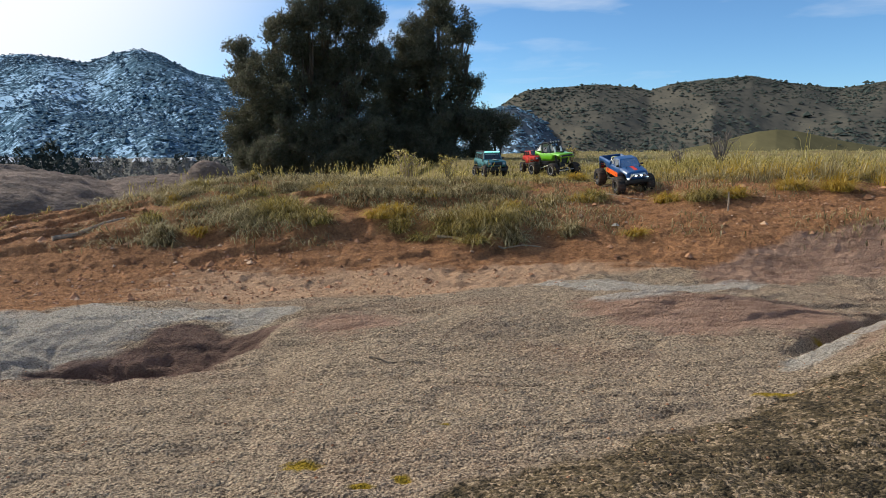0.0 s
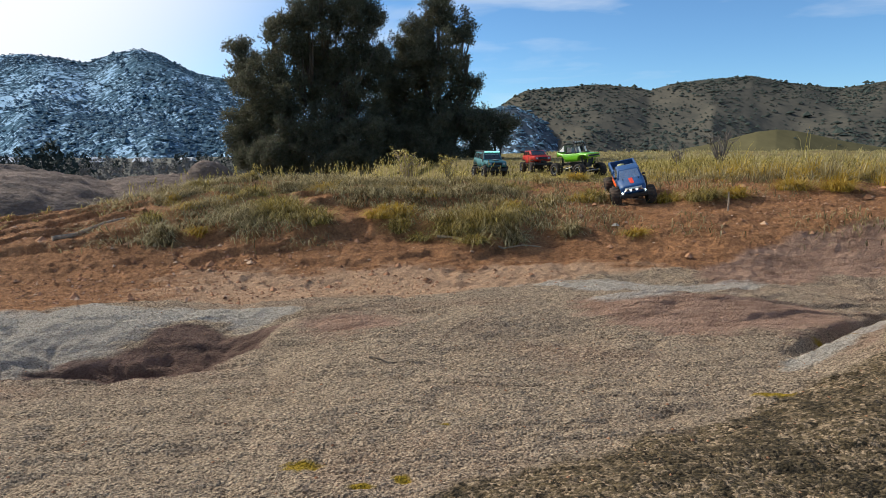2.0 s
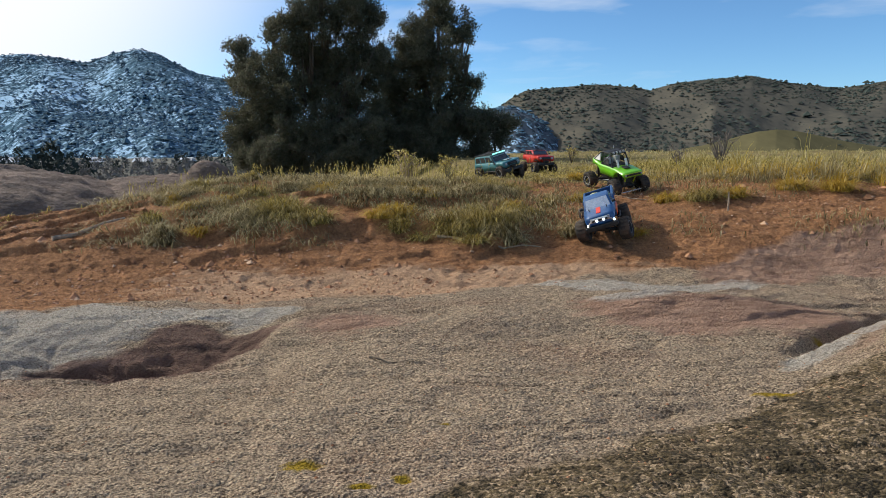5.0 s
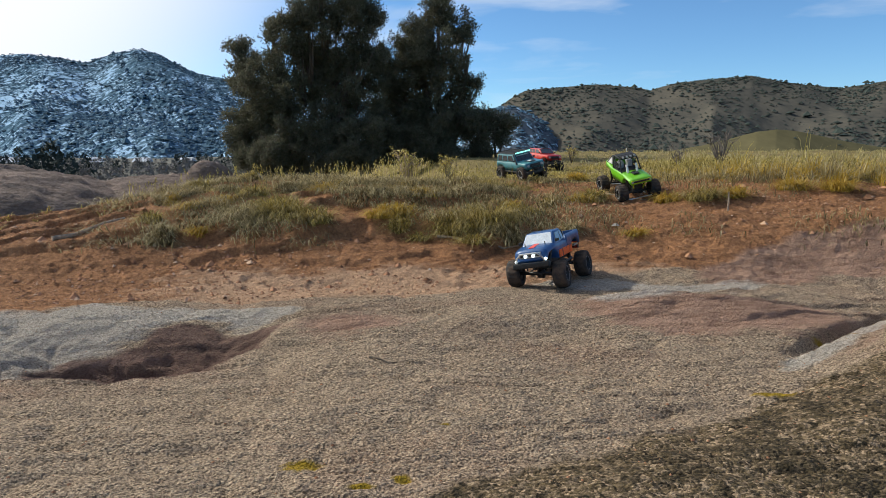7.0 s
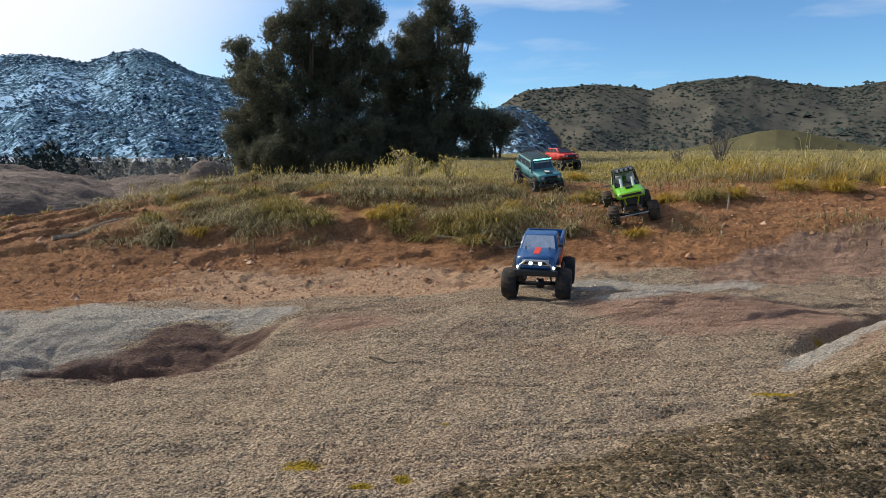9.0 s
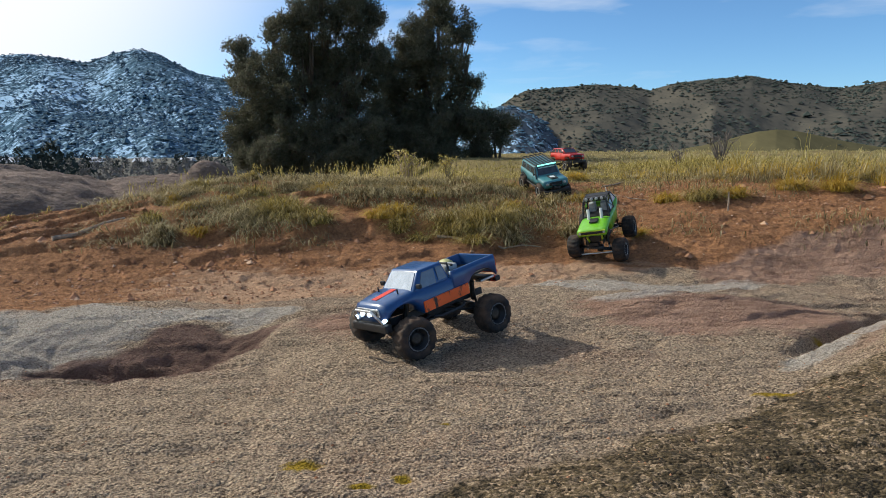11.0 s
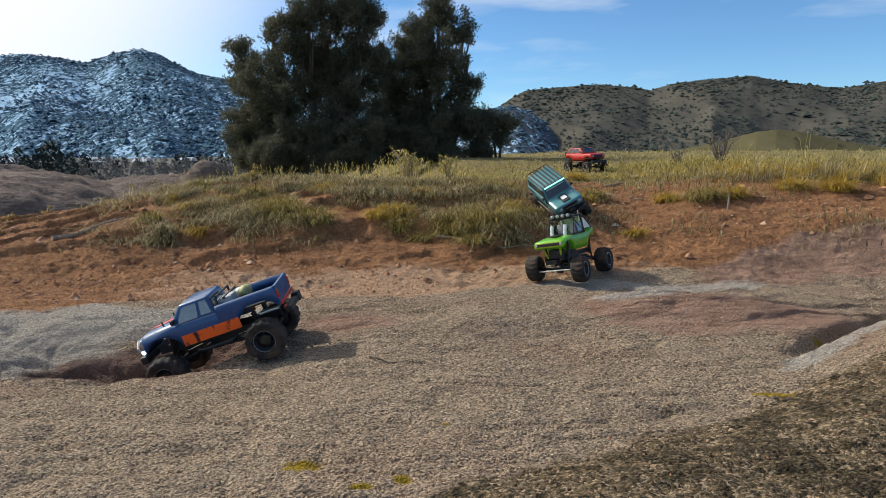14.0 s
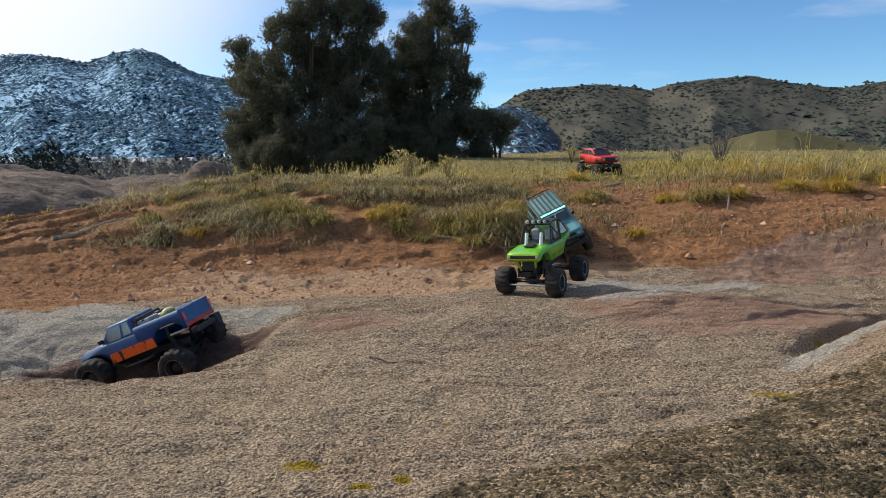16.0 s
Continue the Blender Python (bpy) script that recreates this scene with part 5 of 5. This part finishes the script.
for k, (x, y, s) in enumerate(((0.45, 3.162, 0.017), (-0.07, 3.27, 0.015), (1.06, 3.87, 0.028), (-0.61, 3.135, 0.013), (0.277, 3.167, 0.011), (0.16, 3.20, 0.010), (1.62, 3.62, 0.016), (-1.2, 3.25, 0.012), (0.93, 3.35, 0.012))):
    co, fa = stones(np.array([x]), np.array([y]), np.array([s]))
    tagged(new("stone", mesh_of("stone", co, fa, white_stone if k in (1, 2) else pebble_mat)), "pale angular stone on the dirt" if k in (1, 2) else "reddish angular stone on the dirt", "stone", "stones on the dirt")


def stick(points, r, label, mat):
    pts = [(x, y, ground_z(x, y) + r * 0.7) for x, y in points]
    bm = tube(pts, [r * f for f in np.linspace(1, 0.45, len(pts))], None, 7)
    me = bpy.data.meshes.new("stick")
    bm.to_mesh(me)
    bm.free()
    me.materials.append(mat)
    tagged(new("stick", me), label, "stick")


stick([(-0.03, 3.66), (0.03, 3.62), (0.09, 3.58), (0.15, 3.57)], 0.009, "bleached dead branch lying on the dirt bank", dead_wood)
stick([(0.24, 3.54), (0.34, 3.52), (0.45, 3.53), (0.55, 3.515)], 0.007, "brown dead root lying at the foot of the bank", dead_wood)
stick([(-0.22, 1.815), (-0.19, 1.795), (-0.16, 1.78), (-0.135, 1.778)], 0.0035, "thin dark twig on the sandstone", bark)
stick([(-2.23, 3.57), (-2.15, 3.66), (-2.05, 3.80), (-1.95, 3.86)], 0.016, "exposed brown root on the dirt bank", dead_wood)
stick([(1.18, 4.50), (1.30, 4.42), (1.42, 4.38)], 0.006, "bleached dead branch lying on the dirt bank", dead_wood)
stick([(1.20, 4.80), (1.34, 4.90), (1.44, 5.05)], 0.008, "bleached dead branch lying on the dirt bank", dead_wood)
bm = tube([(0, 0, -0.03), (0.002, 0, 0.05), (0, 0.002, 0.115)], [0.006, 0.006, 0.005], None, 7)
stake = part("stake", bm, dead_wood, None)
stake.location = (1.765, 3.91, ground_z(1.765, 3.91))
tagged(stake, "short bleached wooden stake in the dirt", "stake")


def outcrop(label, cx, cy, rx, ry, rz, z0, seed):
    s, a = np.linspace(0.0, 1.0, 40), np.linspace(0, 2 * math.pi, 121)[:-1]
    S, A = np.meshgrid(s, a, indexing="ij")
    X, Y = cx + rx * S * np.cos(A), cy + ry * S * np.sin(A)
    Z = z0 + rz * (1 - S ** 2.2) + 0.10 * rz * fbm(X * 1.3, Y * 2.6, 4, seed) + 0.03 * np.abs(fbm(X * 4, Y * 12, 4, seed + 5)) - 0.3 * S ** 6
    nr, nc = X.shape
    faces = [(i * nc + k, i * nc + (k + 1) % nc, (i + 1) * nc + (k + 1) % nc, (i + 1) * nc + k) for i in range(nr - 1) for k in range(nc)]
    tagged(new("rock_outcrop", mesh_of("rock_outcrop", np.stack([X, Y, Z], -1).reshape(-1, 3), faces, outcrop_mat, True)), label, "rock")


outcrop("weathered reddish grey sandstone outcrop beyond the bank", -6.4, 9.0, 2.9, 1.8, 0.85, -0.56, 141)
outcrop("low reddish sandstone hump beyond the bank", -4.0, 9.3, 1.7, 0.9, 0.45, -0.25, 143)
outcrop("small rounded sandstone hump beside the juniper", -3.22, 8.8, 0.46, 0.5, 0.42, 0.00, 145)


# ---- valley with its trees and houses ----
def far_grove(name, label, count, x0, x1, y0, y1, hi, mat, wide, seed):
    r = np.random.default_rng(seed)
    co, fa = [], []
    for k in range(count):
        d = r.uniform(y0, y1)
        x, z, h = r.uniform(x0, x1) * d, float(land(np.array(r.uniform(x0, x1) * d), np.array(d), False)), hi * r.uniform(0.5, 1.1)
        for j in range(80):
            f = r.uniform(0, 1)
            w = wide * h * (1 - f) ** 0.8 + 0.04 * h
            a = r.uniform(0, 6.28)
            p = np.array([x + w * math.cos(a) * r.uniform(0.2, 1), d + w * math.sin(a), z + h * (0.06 + 0.94 * f)])
            i = len(co)
            q = 0.10 * h
            co += [p + r.normal(0, q * 0.5, 3), p + r.normal(0, q * 0.5, 3), p + r.normal(0, q * 0.5, 3) - (0, 0, q * 0.4)]
            fa.append((i, i + 1, i + 2))
    stuff(name, co, fa, mat, label, "trees")


bare_mat = leaf_material("bare_wood_haze", [(0.14, 0.13, 0.12), (0.21, 0.18, 0.155), (0.12, 0.12, 0.115)], 0)
far_grove("far_conifers", "dark blue-green conifers in the valley", 40, -0.74, -0.55, 150, 260, 13, far_tree_mat, 0.22, 51)
far_grove("far_conifers", "dark conifers scattered through the valley", 60, -0.62, -0.30, 260, 420, 10, far_tree_mat, 0.26, 52)
far_grove("bare_trees", "bare brown trees filling the valley", 320, -0.74, -0.28, 160, 420, 8, bare_mat, 0.5, 53)
far_grove("far_conifers", "dark bushes along the far edge of the meadow", 50, 0.06, 0.55, 60, 90, 1.3, far_tree_mat, 0.6, 54)
house_wall, house_roof = plain("far_house_wall", (0.30, 0.27, 0.24), 0.9, 0, 0.2, 0.5), plain("snowy_roof", (0.50, 0.53, 0.58), 0.8, 0, 0.1, 0.5)
for x, d, w, turn in ((-0.68, 390, 9, 10), (-0.61, 430, 11, -15), (-0.545, 400, 8, 20), (-0.47, 440, 10, 0), (-0.40, 420, 8, -10)):
    px, pz = x * d, float(land(np.array(x * d), np.array(d), False))
    hs = thing("house", "small pale house with a snow-covered roof in the valley", "house", pose(px, d, pz, 0, 0, turn), "houses in the valley")
    part("wall", box(-w / 2, w / 2, -4, 4, -1, 4.5), house_wall, hs)
    bm = bmesh.new()
    v = [bm.verts.new(p) for p in ((-w / 2 - 0.5, -5, 4.2), (w / 2 + 0.5, -5, 4.2), (w / 2 + 0.5, 5, 4.2), (-w / 2 - 0.5, 5, 4.2), (-w / 2 - 0.5, 0, 7.2), (w / 2 + 0.5, 0, 7.2))]
    for f in ((0, 1, 5, 4), (2, 3, 4, 5), (0, 4, 3), (1, 2, 5), (3, 2, 1, 0)):
        bm.faces.new([v[k] for k in f])
    part("roof", bm, house_roof, hs)
    for k in (-0.25, 0.25):
        part("window", box(k * w - 0.7, k * w + 0.7, -4.08, -3.9, 1.2, 2.8), smoked, hs)


# ---- what moves ----
def glide(rows, t):
    """Value of each column at t, smoothly between rows, level at a standstill."""
    ts = [r[0] for r in rows]
    if t <= ts[0]:
        return list(rows[0][1:])
    if t >= ts[-1]:
        return list(rows[-1][1:])
    i = max(k for k in range(len(ts)) if ts[k] <= t)
    i = min(i, len(ts) - 2)

    def slope(k, c):
        if k == 0 or k == len(rows) - 1:
            return 0.0 if k == 0 else (rows[k][c] - rows[k - 1][c]) / (ts[k] - ts[k - 1])
        a, b = (rows[k][c] - rows[k - 1][c]) / (ts[k] - ts[k - 1]), (rows[k + 1][c] - rows[k][c]) / (ts[k + 1] - ts[k])
        return 0.0 if a * b <= 0 else 2 * a * b / (a + b)
    h = ts[i + 1] - ts[i]
    u = (t - ts[i]) / h
    out = []
    for c in range(1, len(rows[0])):
        p, q, m, n = rows[i][c], rows[i + 1][c], slope(i, c) * h, slope(i + 1, c) * h
        out.append((2 * u ** 3 - 3 * u ** 2 + 1) * p + (u ** 3 - 2 * u ** 2 + u) * m + (3 * u ** 2 - 2 * u ** 3) * q + (u ** 3 - u ** 2) * n)
    return out


def drive(made, rows):
    """Key a truck along rows of (t, x, y, z, heading, nose down, roll); its wheels turn with the way and follow the ground."""
    truck, moving, (L, T, R) = made
    steps = [k * 0.1 for k in range(161)]
    body, wheels = [], {k: [] for k in moving}
    spin, last = 0.0, None
    for t in steps:
        x, y, z, head, nose, roll = glide(rows, t)
        m = Matrix.Translation((x, y, z)) @ Euler((radians(roll), radians(nose), radians(head))).to_matrix().to_4x4()
        body.append((t, m))
        if last is not None:
            spin += (Vector((x, y, z)) - last).dot(m.to_3x3() @ Vector((1, 0, 0))) / R
        last = Vector((x, y, z))
        lift = {}
        for key, sx, sy in (("FL", 1, 1), ("FR", 1, -1), ("RL", -1, 1), ("RR", -1, -1)):
            c = m @ Vector((sx * L / 2, sy * T / 2, R))
            gap = float(land(c.x, c.y, False)) + R * 0.97 - c.z
            lift[key] = max(-0.020, min(0.030, gap))
            ahead = glide(rows, min(16, t + 0.4))
            steer = max(-20, min(20, (ahead[3] - head) * 1.2)) if sx > 0 else 0
            wheels[key].append((t, Matrix.Translation((sx * L / 2, sy * T / 2, R + lift[key])) @ Matrix.Rotation(radians(steer), 4, "Z") @ Matrix.Rotation(spin, 4, "Y")))
        for key, sx, a, b in (("front", 1, "FL", "FR"), ("rear", -1, "RL", "RR")):
            wheels[key].append((t, Matrix.Translation((sx * L / 2, 0, R + (lift[a] + lift[b]) / 2)) @ Matrix.Rotation(math.atan2(lift[a] - lift[b], T), 4, "X")))
    walk(truck, body)
    for key, ob in moving.items():
        walk(ob, wheels[key])


def motions():
    drive(blue_truck, [
        (0.0, 1.360, 4.78, 0.312, -80, 7, 6), (1.0, 1.360, 4.60, 0.293, -87, 8, 12), (2.0, 1.310, 4.42, 0.265, -96, 12, 12), (3.0, 1.153, 3.92, 0.194, -95, 8, 23),
        (4.2, 1.134, 3.91, 0.189, -94, 8, 24), (6.3, 0.607, 3.17, -0.004, -126, 4, 10), (7.2, 0.526, 3.02, -0.015, -117, -4, 12), (8.0, 0.498, 2.97, -0.014, -109, -6, 11),
        (9.2, 0.418, 2.73, 0.022, -104, 1, -1), (11.3, -0.108, 1.965, 0.024, -144, 6, 7), (11.9, -0.268, 1.960, 0.006, -152, 3, 6), (12.5, -0.398, 1.950, 0.010, -166, 4, -3),
        (13.0, -0.515, 1.960, -0.028, -172, 10, 0), (13.7, -0.604, 1.956, -0.026, -175, 12, -3), (14.3, -0.795, 2.110, -0.118, -181, 18, -3), (15.2, -0.925, 2.180, -0.160, -187, 18, -3), (16.0, -1.025, 2.215, -0.195, -191, 19, -3)])
    drive(green_truck, [
        (0.0, 1.040, 5.95, 0.370, -65, 0, 6), (1.0, 1.140, 5.93, 0.362, -63, -2, 5), (2.0, 1.230, 5.78, 0.366, -60, -3, 5), (3.0, 1.279, 5.26, 0.363, -59, 5, 2),
        (4.2, 1.275, 4.85, 0.319, -65, 10, 12), (6.3, 1.328, 4.61, 0.290, -76, 12, 8), (7.2, 1.335, 4.54, 0.282, -80, 14, 13), (8.0, 1.238, 4.10, 0.216, -93, 9, 7),
        (9.2, 1.188, 3.98, 0.198, -99, 6, 14), (11.3, 0.873, 3.447, 0.063, -116, 17, 10), (12.4, 0.772, 3.290, 0.019, -122, 10, 12), (13.5, 0.695, 3.202, 0.003, -126, 3, 12),
        (14.5, 0.616, 3.072, -0.008, -121, -3, 11), (15.2, 0.588, 3.020, -0.007, -114, 0, 8), (16.0, 0.471, 2.870, 0.005, -120, 4, 5)])
    drive(grey_truck, [
        (0.0, 0.435, 5.88, 0.344, -77, 2, 1), (3.0, 0.425, 5.80, 0.346, -75, 3, 0), (4.2, 0.454, 5.55, 0.340, -61, -3, 13), (6.3, 0.615, 5.60, 0.356, -55, -6, 15),
        (7.2, 0.663, 5.17, 0.357, -63, 4, 11), (8.0, 0.675, 5.03, 0.357, -63, 10, 9), (9.2, 0.726, 4.79, 0.318, -73, 14, 6), (11.3, 0.742, 4.603, 0.293, -74, 13, 11),
        (12.4, 0.741, 4.569, 0.290, -75, 13, 12), (13.5, 0.764, 4.295, 0.257, -75, 15, 24), (14.5, 0.760, 3.834, 0.195, -69, 18, 34), (15.2, 0.726, 3.717, 0.148, -73, 15, 26), (16.0, 0.682, 3.568, 0.101, -79, 17, 27)])
    drive(red_truck, [
        (0.0, 0.983, 6.70, 0.351, -81, -2, 1), (4.2, 0.983, 6.68, 0.351, -80, -2, 1), (6.3, 1.080, 6.95, 0.364, -66, 2, 0), (7.2, 1.110, 7.00, 0.368, -66, 2, 0),
        (8.0, 1.205, 7.02, 0.368, -68, 2, 1), (9.2, 1.330, 7.10, 0.374, -70, 0, 1), (11.3, 1.370, 6.98, 0.373, -70, 0, 2), (12.4, 1.402, 6.81, 0.376, -66, 1, 4),
        (13.5, 1.458, 6.69, 0.377, -64, -1, 4), (14.5, 1.498, 6.58, 0.380, -65, -2, 3), (15.2, 1.477, 6.28, 0.375, -67, -3, 4), (16.0, 1.441, 5.89, 0.375, -76, 2, 3)])


motions()
